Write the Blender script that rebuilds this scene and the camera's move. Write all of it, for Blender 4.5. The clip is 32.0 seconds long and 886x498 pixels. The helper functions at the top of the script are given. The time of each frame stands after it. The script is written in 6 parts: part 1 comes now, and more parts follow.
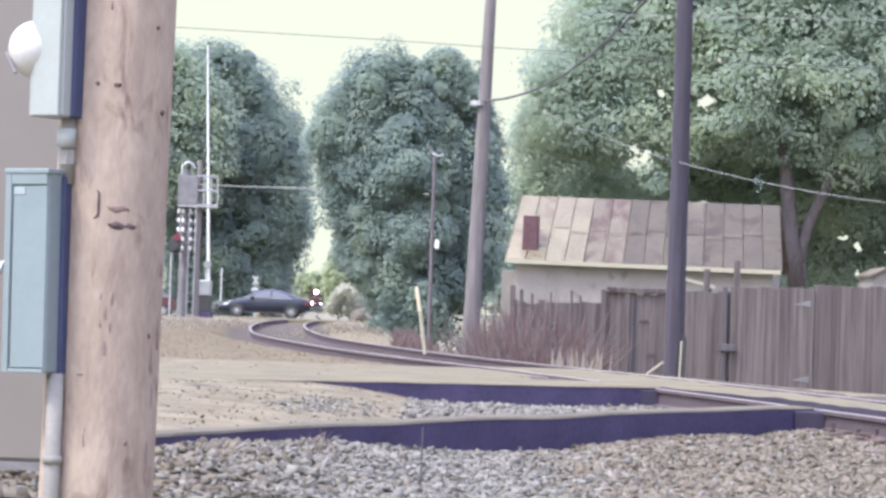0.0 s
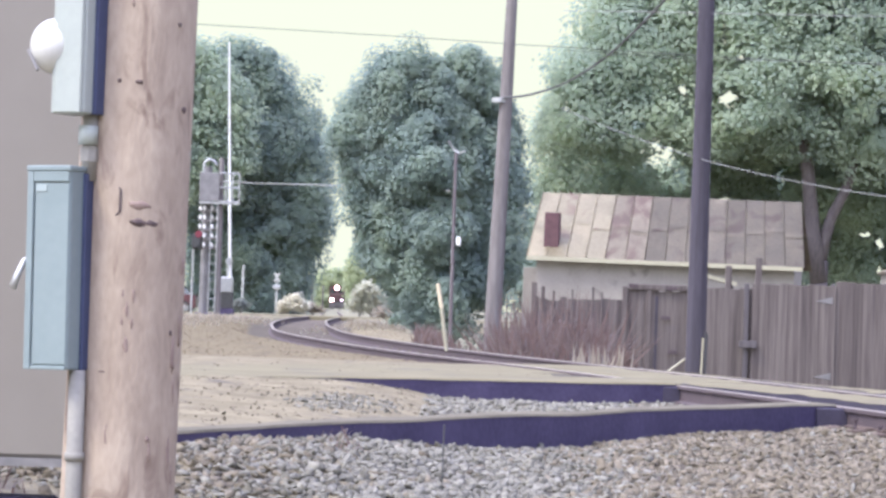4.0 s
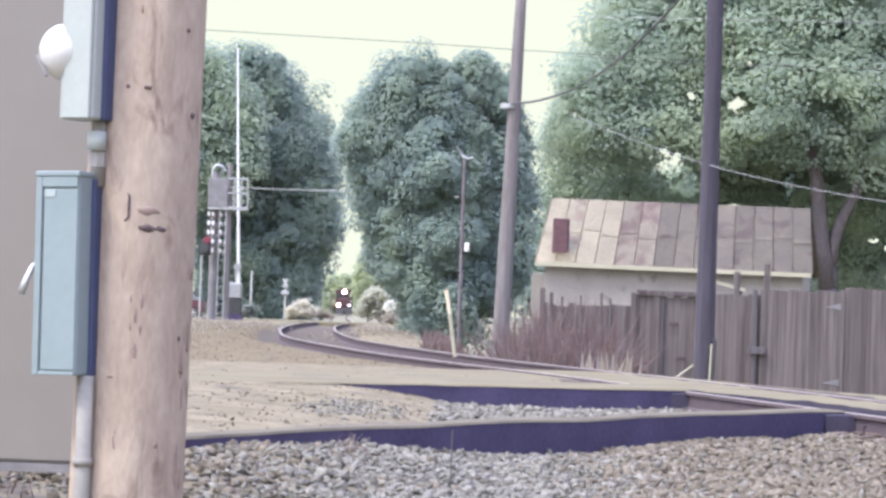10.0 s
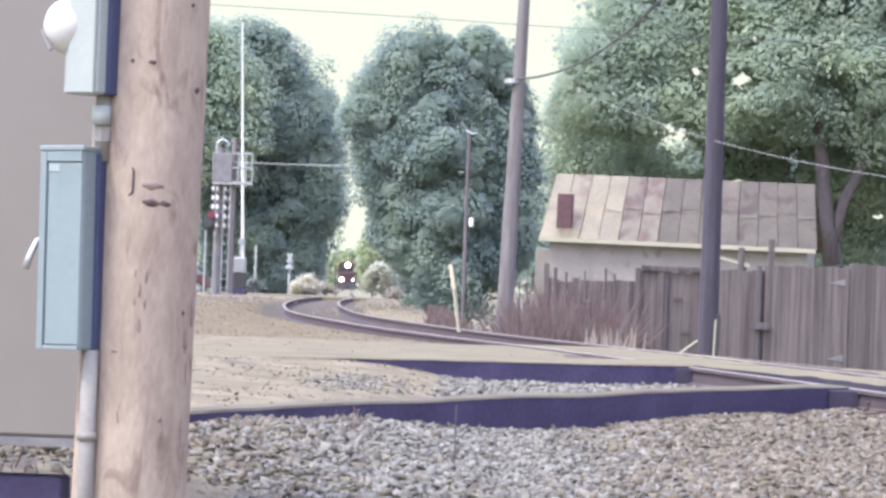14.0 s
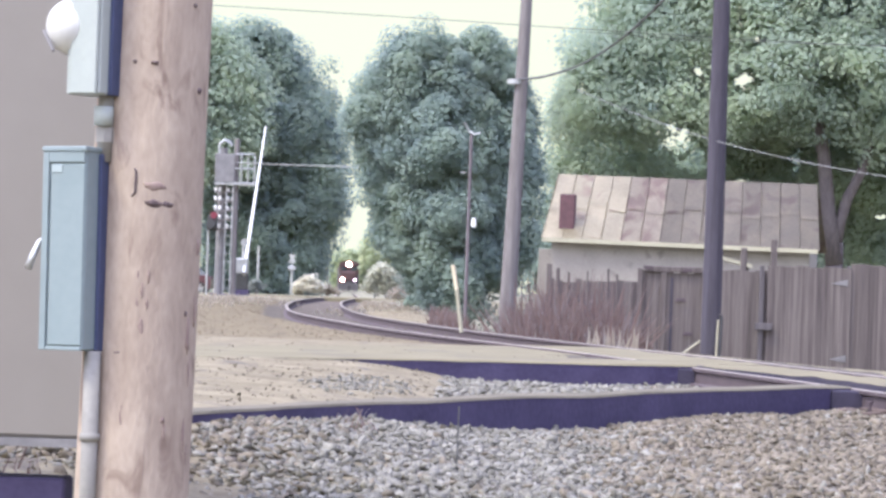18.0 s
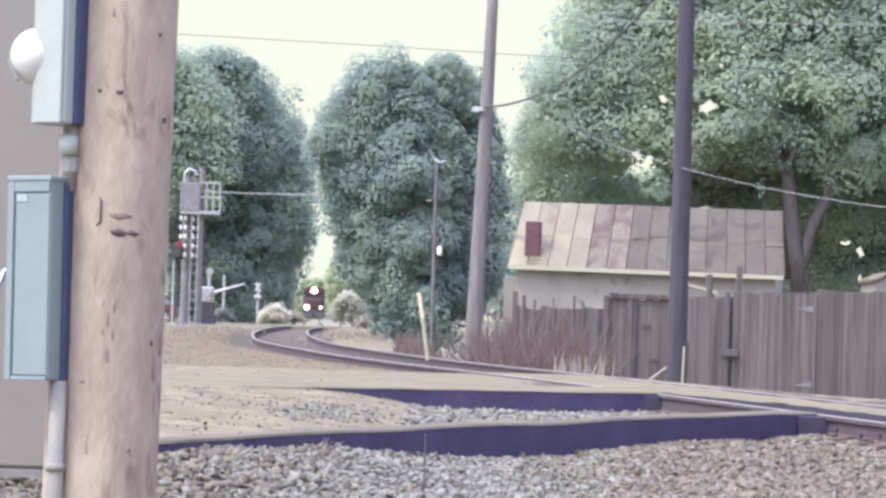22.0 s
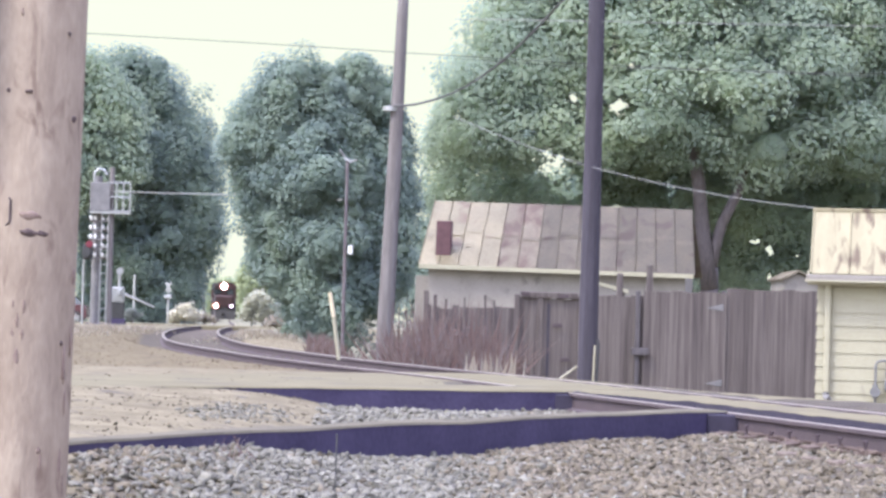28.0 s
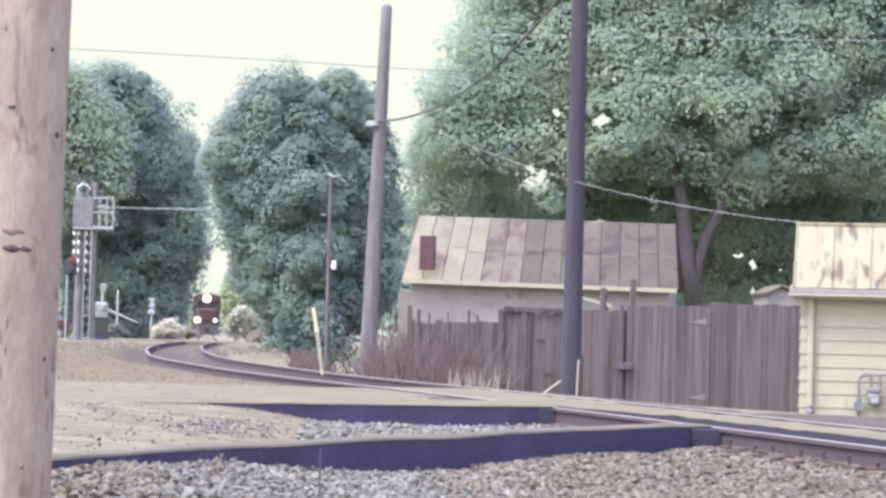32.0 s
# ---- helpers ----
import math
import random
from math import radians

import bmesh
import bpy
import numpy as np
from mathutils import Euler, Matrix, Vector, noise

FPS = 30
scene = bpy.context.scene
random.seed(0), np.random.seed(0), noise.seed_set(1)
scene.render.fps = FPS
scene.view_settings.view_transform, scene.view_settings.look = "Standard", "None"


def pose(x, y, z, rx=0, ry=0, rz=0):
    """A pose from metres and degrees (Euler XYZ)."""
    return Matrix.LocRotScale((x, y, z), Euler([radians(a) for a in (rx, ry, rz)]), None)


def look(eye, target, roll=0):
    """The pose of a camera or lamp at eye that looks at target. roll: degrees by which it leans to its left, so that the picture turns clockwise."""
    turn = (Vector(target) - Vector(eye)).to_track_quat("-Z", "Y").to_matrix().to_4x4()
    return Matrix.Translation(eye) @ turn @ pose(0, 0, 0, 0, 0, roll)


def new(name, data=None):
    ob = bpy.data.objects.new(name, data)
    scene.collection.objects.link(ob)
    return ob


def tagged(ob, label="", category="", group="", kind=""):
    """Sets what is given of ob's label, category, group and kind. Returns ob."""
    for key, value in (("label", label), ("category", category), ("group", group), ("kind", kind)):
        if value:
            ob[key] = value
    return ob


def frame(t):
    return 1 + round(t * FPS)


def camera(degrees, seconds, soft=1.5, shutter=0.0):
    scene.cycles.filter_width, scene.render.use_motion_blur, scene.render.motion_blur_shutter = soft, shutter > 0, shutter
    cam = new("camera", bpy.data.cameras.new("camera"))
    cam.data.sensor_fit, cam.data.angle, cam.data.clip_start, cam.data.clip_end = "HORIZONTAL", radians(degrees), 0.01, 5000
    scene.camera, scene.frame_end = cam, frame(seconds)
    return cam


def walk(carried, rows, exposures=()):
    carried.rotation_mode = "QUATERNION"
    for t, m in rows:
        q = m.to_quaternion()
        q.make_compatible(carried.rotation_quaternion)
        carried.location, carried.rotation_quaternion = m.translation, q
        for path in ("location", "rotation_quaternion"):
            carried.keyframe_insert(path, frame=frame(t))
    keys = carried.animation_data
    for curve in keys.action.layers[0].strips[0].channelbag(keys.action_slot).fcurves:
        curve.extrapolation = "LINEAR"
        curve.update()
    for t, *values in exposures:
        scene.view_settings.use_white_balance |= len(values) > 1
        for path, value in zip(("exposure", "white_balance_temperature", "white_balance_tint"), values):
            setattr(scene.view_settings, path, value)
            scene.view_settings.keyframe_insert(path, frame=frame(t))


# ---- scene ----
EYE = 0.65           # the eye's height over the near rail heads
cam = camera(17.82, 32.0, soft=2.9)
# seconds, yaw, pitch, roll: held by hand on one spot, leaning two degrees
ROWS = [
    (0.0, 0.014, 1.295, 1.9),
    (0.5, -0.095, 1.228, 1.92),
    (1.0, -0.143, 1.337, 1.86),
    (1.5, -0.212, 1.372, 1.91),
    (2.0, -0.248, 1.372, 1.96),
    (2.5, -0.005, 1.276, 2),
    (3.0, 0.237, 1.179, 1.97),
    (3.5, 0.396, 1.177, 1.9),
    (5.5, 0.493, 1.433, 1.893),
    (6.0, 0.507, 1.378, 1.881),
    (6.5, 0.379, 1.424, 1.905),
    (7.0, 0.335, 1.679, 1.833),
    (7.5, 0.317, 1.74, 1.88),
    (8.0, 0.288, 1.564, 1.866),
    (8.5, 0.457, 1.273, 1.965),
    (9.0, 0.509, 1.162, 2.062),
    (9.5, 0.528, 1.283, 2.07),
    (10.0, 0.621, 1.33, 1.948),
    (10.5, 0.879, 1.16, 2.015),
    (11.0, 0.817, 0.968, 1.998),
    (11.5, 0.869, 0.992, 2.051),
    (12.0, 0.811, 0.891, 2.061),
    (12.5, 0.769, 1.065, 2.068),
    (13.0, 0.653, 1.283, 2),
    (13.5, 0.741, 1.218, 2.015),
    (14.0, 0.69, 0.823, 2.05),
    (14.5, 0.786, 0.601, 2.236),
    (15.0, 0.833, 0.547, 2.228),
    (15.5, 0.713, 0.514, 2.135),
    (17.5, 0.72, 0.796, 2.02),
    (18.0, 0.741, 0.832, 2.018),
    (18.5, 0.698, 1.094, 2),
    (19.0, 0.538, 1.363, 1.895),
    (19.5, 0.43, 1.171, 1.873),
    (20.0, 0.366, 1.103, 1.839),
    (20.5, 0.34, 1.029, 1.779),
    (21.0, 0.24, 1.025, 1.74),
    (21.5, 0.084, 1.273, 1.635),
    (22.0, 0.066, 1.419, 1.74),
    (22.5, 0.269, 1.325, 1.71),
    (23.0, 0.335, 1.28, 1.797),
    (23.5, 0.177, 1.352, 1.736),
    (24.0, -0.022, 1.421, 1.701),
    (24.5, -0.792, 1.79, 1.737),
    (25.0, -1.368, 1.638, 1.761),
    (25.5, -1.559, 1.39, 1.788),
    (26.0, -1.587, 1.408, 1.827),
    (26.5, -1.695, 1.45, 1.754),
    (28.5, -1.745, 1.457, 1.545),
    (29.0, -1.801, 1.487, 1.482),
    (29.5, -1.891, 1.635, 1.369),
    (30.0, -1.995, 1.742, 1.369),
    (30.5, -1.995, 1.595, 1.449),
    (31.0, -2, 1.5, 1.481),
    (31.5, -1.998, 1.602, 1.501),
    (32.0, -2.067, 1.766, 1.462),
]
walk(cam, [(t, pose(0, 0, EYE, 90 + pitch, 0, yaw) @ pose(0, 0, 0, 0, 0, roll)) for t, yaw, pitch, roll in ROWS],
     exposures=[(t, stops, 4360, 46) for t, stops in ((0.0, 0.63), (10.0, 0.63), (13.0, 0.68), (14.3, 0.71), (15.0, 0.8), (15.6, 0.78), (17.5, 0.69), (20.0, 0.63), (32.0, 0.65))])

# ---- world, sun ----
SUN_EL, SUN_AZ = 56.0, -122.0     # degrees; azimuth from straight ahead, to the left
world = bpy.data.worlds.new("hazy_sky")
scene.world = world
world.use_nodes = True
wn, wl = world.node_tree.nodes, world.node_tree.links
wn.clear()
sky = wn.new("ShaderNodeTexSky")
sky.sky_type, sky.sun_disc = "NISHITA", False
sky.sun_elevation, sky.sun_rotation = radians(SUN_EL), radians(SUN_AZ)
sky.air_density, sky.dust_density, sky.ozone_density, sky.altitude = 1.2, 7.0, 2.0, 200
haze = wn.new("ShaderNodeMix")
haze.data_type = "RGBA"
# cream haze, thick along the horizon and thinning upwards
up, height, thick = wn.new("ShaderNodeTexCoord"), wn.new("ShaderNodeSeparateXYZ"), wn.new("ShaderNodeMapRange")
thick.inputs["From Min"].default_value, thick.inputs["From Max"].default_value = 0.12, 0.6
thick.inputs["To Min"].default_value, thick.inputs["To Max"].default_value = 0.95, 0.0
wl.new(up.outputs["Generated"], height.inputs["Vector"])
wl.new(height.outputs["Z"], thick.inputs["Value"])
wl.new(thick.outputs["Result"], haze.inputs["Factor"])
haze.inputs["B"].default_value = (9.1, 8.25, 2.6, 1)
# the haze glows round the sun, which stands behind the eye
az, el = radians(SUN_AZ), radians(SUN_EL)
SUN_WAY = (math.sin(az) * math.cos(el), math.cos(az) * math.cos(el), math.sin(el))
toward, ring, aureole = wn.new("ShaderNodeVectorMath"), wn.new("ShaderNodeMapRange"), wn.new("ShaderNodeMix")
toward.operation, ring.interpolation_type = "DOT_PRODUCT", "SMOOTHSTEP"
toward.inputs[1].default_value = SUN_WAY
ring.inputs["From Min"].default_value, ring.inputs["From Max"].default_value = 0.15, 1.0
aureole.data_type, aureole.blend_type = "RGBA", "ADD"
aureole.inputs["B"].default_value = (26.0, 22.7, 10.5, 1)
wl.new(up.outputs["Generated"], toward.inputs[0])
wl.new(toward.outputs["Value"], ring.inputs["Value"])
wl.new(ring.outputs["Result"], aureole.inputs["Factor"])
wl.new(haze.outputs["Result"], aureole.inputs["A"])
bg = wn.new("ShaderNodeBackground")
bg.inputs["Strength"].default_value = 0.08
# thin bright cloud overhead, brighter than the horizon
cloud = wn.new("ShaderNodeMix")
cloud.data_type = "RGBA"
cloud.inputs["Factor"].default_value, cloud.inputs["B"].default_value = 0.75, (12.4, 11.4, 10.2, 1)
wl.new(sky.outputs["Color"], cloud.inputs["A"])
wl.new(cloud.outputs["Result"], haze.inputs["A"])
wl.new(aureole.outputs["Result"], bg.inputs["Color"])
wl.new(bg.outputs["Background"], wn.new("ShaderNodeOutputWorld").inputs["Surface"])
sun = new("sun", bpy.data.lights.new("sun", "SUN"))
sun.data.energy, sun.data.angle, sun.data.color = 2.6, radians(11.0), (1.0, 0.82, 0.27)
sun.matrix_world = look([60 * w for w in SUN_WAY], (0, 0, 0))


# ---- materials ----
def material(name, colours, rough=0.8, metal=0.0, scale=6.0, fine=60.0, stretch=(1, 1, 1), bump=0.3, bump_scale=None,
             vary=0.0, spots=None, spot_scale=3.0, spot_cut=0.55, coat=0.0, spec=0.5, rough_vary=0.12):
    """colours: two base colours mixed by coarse and fine noise; spots: a third for stains; vary: change from piece to piece."""
    m = bpy.data.materials.new(name)
    m.use_nodes = True
    n, l = m.node_tree.nodes, m.node_tree.links
    b = n["Principled BSDF"]
    co = n.new("ShaderNodeTexCoord")
    mp = n.new("ShaderNodeMapping")
    mp.inputs["Scale"].default_value = stretch
    if vary:
        piece, shift = n.new("ShaderNodeObjectInfo"), n.new("ShaderNodeVectorMath")
        shift.operation = "MULTIPLY_ADD"
        shift.inputs[1].default_value = (37.0, 53.0, 71.0)
        l.new(piece.outputs["Random"], shift.inputs[0])
        l.new(co.outputs["Object"], shift.inputs[2])
        l.new(shift.outputs["Vector"], mp.inputs["Vector"])
    else:
        l.new(co.outputs["Object"], mp.inputs["Vector"])

    def noise_tex(s, detail=6, dist=0.0):
        t = n.new("ShaderNodeTexNoise")
        t.inputs["Scale"].default_value, t.inputs["Detail"].default_value, t.inputs["Distortion"].default_value = s, detail, dist
        l.new(mp.outputs["Vector"], t.inputs["Vector"])
        return t.outputs["Fac"]

    big, small = noise_tex(scale, 6, 0.4), noise_tex(fine, 4)
    add = n.new("ShaderNodeMath")
    add.operation = "MULTIPLY_ADD"
    l.new(small, add.inputs[0])
    add.inputs[1].default_value = 0.55
    l.new(big, add.inputs[2])
    ramp = n.new("ShaderNodeMapRange")
    ramp.inputs["From Min"].default_value, ramp.inputs["From Max"].default_value = 0.5, 1.05
    l.new(add.outputs[0], ramp.inputs["Value"])
    mix = n.new("ShaderNodeMix")
    mix.data_type = "RGBA"
    mix.inputs["A"].default_value, mix.inputs["B"].default_value = (*colours[0], 1), (*colours[1], 1)
    l.new(ramp.outputs["Result"], mix.inputs["Factor"])
    col = mix.outputs["Result"]
    if spots:
        sp = n.new("ShaderNodeMapRange")
        sp.inputs["From Min"].default_value, sp.inputs["From Max"].default_value = spot_cut, spot_cut + 0.12
        l.new(noise_tex(spot_scale, 8, 0.8), sp.inputs["Value"])
        mx = n.new("ShaderNodeMix")
        mx.data_type = "RGBA"
        l.new(sp.outputs["Result"], mx.inputs["Factor"])
        l.new(col, mx.inputs["A"])
        mx.inputs["B"].default_value = (*spots, 1)
        col = mx.outputs["Result"]
    if vary:
        oi, ge = n.new("ShaderNodeObjectInfo"), n.new("ShaderNodeNewGeometry")
        sm = n.new("ShaderNodeMath")
        l.new(oi.outputs["Random"], sm.inputs[0])
        l.new(ge.outputs["Random Per Island"], sm.inputs[1])
        fr = n.new("ShaderNodeMath")
        fr.operation = "FRACT"
        l.new(sm.outputs[0], fr.inputs[0])
        mr = n.new("ShaderNodeMapRange")
        mr.inputs["To Min"].default_value, mr.inputs["To Max"].default_value = 1 - vary, 1 + vary
        l.new(fr.outputs[0], mr.inputs["Value"])
        hs = n.new("ShaderNodeHueSaturation")
        l.new(mr.outputs["Result"], hs.inputs["Value"])
        l.new(col, hs.inputs["Color"])
        col = hs.outputs["Color"]
    l.new(col, b.inputs["Base Color"])
    rr = n.new("ShaderNodeMapRange")
    rr.inputs["To Min"].default_value, rr.inputs["To Max"].default_value = max(rough - rough_vary, 0.02), min(rough + rough_vary, 1)
    l.new(big, rr.inputs["Value"])
    l.new(rr.outputs["Result"], b.inputs["Roughness"])
    b.inputs["Metallic"].default_value = metal
    b.inputs["Specular IOR Level"].default_value = spec
    b.inputs["Coat Weight"].default_value = coat
    if bump:
        bp = n.new("ShaderNodeBump")
        bp.inputs["Strength"].default_value, bp.inputs["Distance"].default_value = bump, 0.02
        l.new(noise_tex(bump_scale, 5) if bump_scale else add.outputs[0], bp.inputs["Height"])
        l.new(bp.outputs["Normal"], b.inputs["Normal"])
    return m


def glow(name, colour, strength):
    m = bpy.data.materials.new(name)
    m.use_nodes = True
    b = m.node_tree.nodes["Principled BSDF"]
    b.inputs["Base Color"].default_value = (*colour, 1)
    b.inputs["Emission Color"].default_value, b.inputs["Emission Strength"].default_value = (*colour, 1), strength
    return m


def leaf_material(name, a, b_col):
    m = material(name, (a, b_col), rough=0.75, scale=0.5, fine=2.5, bump=0, vary=0.12, spec=0.3)
    n, l = m.node_tree.nodes, m.node_tree.links
    b, out = n["Principled BSDF"], n["Material Output"]
    b.inputs["Sheen Weight"].default_value, b.inputs["Sheen Roughness"].default_value = 0.6, 0.7   # bluish sheen in place of haze over the leaves
    b.inputs["Sheen Tint"].default_value = (0.8, 0.92, 1.0, 1)
    tr = n.new("ShaderNodeBsdfTranslucent")
    l.new(b.inputs["Base Color"].links[0].from_socket, tr.inputs["Color"])
    mx = n.new("ShaderNodeMixShader")
    mx.inputs["Fac"].default_value = 0.62
    l.new(b.outputs["BSDF"], mx.inputs[1])
    l.new(tr.outputs["BSDF"], mx.inputs[2])
    l.new(mx.outputs["Shader"], out.inputs["Surface"])
    return m


SAND = material("sandy_gravel", ((0.119, 0.101, 0.0607), (0.246, 0.217, 0.138)), 0.95, scale=2.2, fine=22, bump=1.0, spots=(0.114, 0.101, 0.0819), spot_scale=2.4, spot_cut=0.57, spec=0.12)
ROAD = material("worn_pale_road", ((0.14, 0.125, 0.0755), (0.201, 0.182, 0.112)), 0.92, scale=0.9, fine=45, bump=0.4, spots=(0.12, 0.109, 0.0878), spot_scale=1.1, spot_cut=0.56, spec=0.12)
# dark edge colour with the purple-blue of shade mixed in
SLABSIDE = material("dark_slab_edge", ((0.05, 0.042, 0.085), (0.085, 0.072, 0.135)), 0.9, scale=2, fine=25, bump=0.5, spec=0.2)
STONE = material("ballast_stone", ((0.137, 0.132, 0.111), (0.236, 0.227, 0.186)), 0.9, scale=5, fine=60, bump=0.4, vary=0.32, spec=0.12)
STONE_TAN = material("tan_stone", ((0.117, 0.1, 0.0705), (0.194, 0.171, 0.127)), 0.9, scale=5, fine=60, bump=0.4, vary=0.32, spec=0.12)
RUST = material("rusty_steel", ((0.062, 0.047, 0.055), (0.11, 0.084, 0.088)), 0.8, metal=0.2, scale=4, fine=80, bump=0.3)
RAILHEAD = material("worn_rail_head", ((0.30, 0.25, 0.195), (0.41, 0.345, 0.27)), 0.36, metal=0.7, scale=3, fine=60, bump=0.02, rough_vary=0.06)
TIE = material("weathered_tie", ((0.09, 0.07, 0.06), (0.2, 0.17, 0.14)), 0.95, stretch=(2, 20, 20), scale=2, fine=12, bump=0.6, vary=0.25, spec=0.12)
POLEWOOD = material("pale_pole_wood", ((0.263, 0.211, 0.164), (0.422, 0.355, 0.275)), 0.9, stretch=(2.6, 2.6, 1.0), scale=3.6, fine=22, bump=0.4, spots=(0.21, 0.16, 0.124), spot_scale=4.2, spot_cut=0.57, spec=0.12)
GREYPOLE = material("grey_pole_wood", ((0.122, 0.111, 0.107), (0.224, 0.207, 0.201)), 0.95, stretch=(8, 8, 0.5), scale=1.5, fine=9, bump=0.5, spec=0.12)
DARKPOLE = material("dark_creosoted_wood", ((0.032, 0.028, 0.04), (0.068, 0.061, 0.08)), 0.9, stretch=(8, 8, 0.5), scale=1.5, fine=9, bump=0.5)
FENCE = material("weathered_fence_board", ((0.066, 0.0548, 0.054), (0.189, 0.165, 0.151)), 0.95, stretch=(6, 6, 0.3), scale=1.7, fine=11, bump=0.3, vary=0.07, spots=(0.0616, 0.0522, 0.0576), spot_scale=1.0, spot_cut=0.6, spec=0.12)
WHITE = material("white_siding_paint", ((0.326, 0.307, 0.212), (0.386, 0.368, 0.259)), 0.6, scale=1.5, fine=20, bump=0.1, spots=(0.274, 0.258, 0.197), spot_scale=2.2, spot_cut=0.66)
SHEDWALL = material("pale_shed_wall", ((0.205, 0.188, 0.166), (0.287, 0.264, 0.234)), 0.85, scale=1.2, fine=18, bump=0.2, spots=(0.154, 0.137, 0.122), spot_scale=1.5, spot_cut=0.6)
TINROOF = material("rusting_tin_roof", ((0.303, 0.268, 0.172), (0.456, 0.405, 0.262)), 0.36, metal=0.35, stretch=(1.2, 1, 0.6), scale=0.9, fine=10, bump=0.3, vary=0.1, spots=(0.268, 0.2, 0.143), spot_scale=1.0, spot_cut=0.58)
RUSTTIN = material("rust_stained_tin_roof", ((0.239, 0.198, 0.14), (0.368, 0.325, 0.23)), 0.5, metal=0.3, stretch=(1.6, 1, 0.7), scale=1.3, fine=12, bump=0.3, vary=0.12, spots=(0.202, 0.147, 0.112), spot_scale=1.1, spot_cut=0.46)
DULLTIN = material("dull_grey_tin_roof", ((0.146, 0.128, 0.094), (0.232, 0.203, 0.143)), 0.55, metal=0.3, stretch=(1.6, 1, 0.7), scale=1.1, fine=12, bump=0.3, vary=0.14, spots=(0.135, 0.106, 0.0828), spot_scale=1.2, spot_cut=0.52)
RUSTROOF = material("peeling_white_roof", ((0.249, 0.225, 0.14), (0.318, 0.29, 0.184)), 0.95, stretch=(5, 1.0, 1.2), scale=1.3, fine=12, bump=0.2, vary=0.03, spots=(0.129, 0.102, 0.072), spot_scale=0.9, spot_cut=0.53, spec=0.15)
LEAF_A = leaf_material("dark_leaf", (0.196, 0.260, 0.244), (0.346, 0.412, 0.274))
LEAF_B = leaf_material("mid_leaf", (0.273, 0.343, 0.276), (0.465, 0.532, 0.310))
LEAF_C = leaf_material("pale_leaf", (0.312, 0.367, 0.195), (0.505, 0.543, 0.275))
BARK = material("dark_bark", ((0.09, 0.078, 0.085), (0.19, 0.165, 0.17)), 0.95, stretch=(5, 5, 1), scale=3, fine=14, bump=0.8)
BUNGALOW = material("grey_painted_steel", ((0.194, 0.177, 0.151), (0.219, 0.202, 0.174)), 0.6, scale=0.6, fine=6, bump=0.05)
BLUE = material("pale_blue_enamel", ((0.172, 0.213, 0.219), (0.213, 0.255, 0.261)), 0.45, scale=2.5, fine=30, bump=0.06, spots=(0.214, 0.255, 0.255), spot_scale=4, spot_cut=0.66)
DIRT = material("brown_dusty_dirt", ((0.109, 0.0905, 0.0508), (0.181, 0.154, 0.0893)), 0.95, scale=1.7, fine=13, bump=0.8, spots=(0.0906, 0.0731, 0.0523), spot_scale=2.4, spot_cut=0.53, spec=0.12)
# dark track bed; under loose stones it also paints the shade in their gaps
BED = material("dark_bed_gap_shade", ((0.0675, 0.0583, 0.0459), (0.119, 0.105, 0.0835)), 0.95, scale=3, fine=40, bump=1.0, spec=0.12)
STONE_BROWN = material("brown_stone", ((0.113, 0.09, 0.0594), (0.199, 0.164, 0.109)), 0.9, scale=5, fine=60, bump=0.4, vary=0.2, spec=0.12)
STEEL = material("dull_grey_steel", ((0.144, 0.14, 0.144), (0.243, 0.234, 0.234)), 0.7, metal=0.2, scale=3, fine=30, bump=0.1)
GALV = material("galvanised_steel", ((0.36, 0.368, 0.376), (0.496, 0.504, 0.504)), 0.45, metal=0.7, scale=8, fine=60, bump=0.08)
WIRE = material("cable", ((0.05, 0.05, 0.05), (0.1, 0.1, 0.1)), 0.7, bump=0)


# ---- builders ----
def link(name, bm, mat, parent=None, label="", smooth=False):
    me = bpy.data.meshes.new(name)
    bm.to_mesh(me)
    bm.free()
    for mt in mat if isinstance(mat, (list, tuple)) else [mat]:
        me.materials.append(mt)
    if smooth:
        me.shade_smooth()
    ob = new(name, me)
    ob.parent = parent
    if label:
        tagged(ob, label)
    return ob


def part(name, bm, material_, parent, label="", smooth=False):
    return link(name, bm, material_, parent, label, smooth)


def holder(name, at, label, category, group="", rz=0.0):
    e = new(name)
    e.matrix_world = pose(*at, 0, 0, rz)
    e.empty_display_size = 0.2
    return tagged(e, label, category, group)


def box(bm, x0, x1, y0, y1, z0, z1, bevel=0.0):
    """An upright box in bm; bevel rounds its edges."""
    v = [bm.verts.new((x, y, z)) for z in (z0, z1) for x, y in ((x0, y0), (x1, y0), (x1, y1), (x0, y1))]
    fs = [bm.faces.new([v[i] for i in q]) for q in ((3, 2, 1, 0), (4, 5, 6, 7), (0, 1, 5, 4), (1, 2, 6, 5), (2, 3, 7, 6), (3, 0, 4, 7))]
    if bevel:
        bmesh.ops.bevel(bm, geom=list({e for f in fs for e in f.edges}), offset=bevel, segments=1, affect="EDGES")
    return bm


def boxed(*a, **k):
    return box(bmesh.new(), *a, **k)


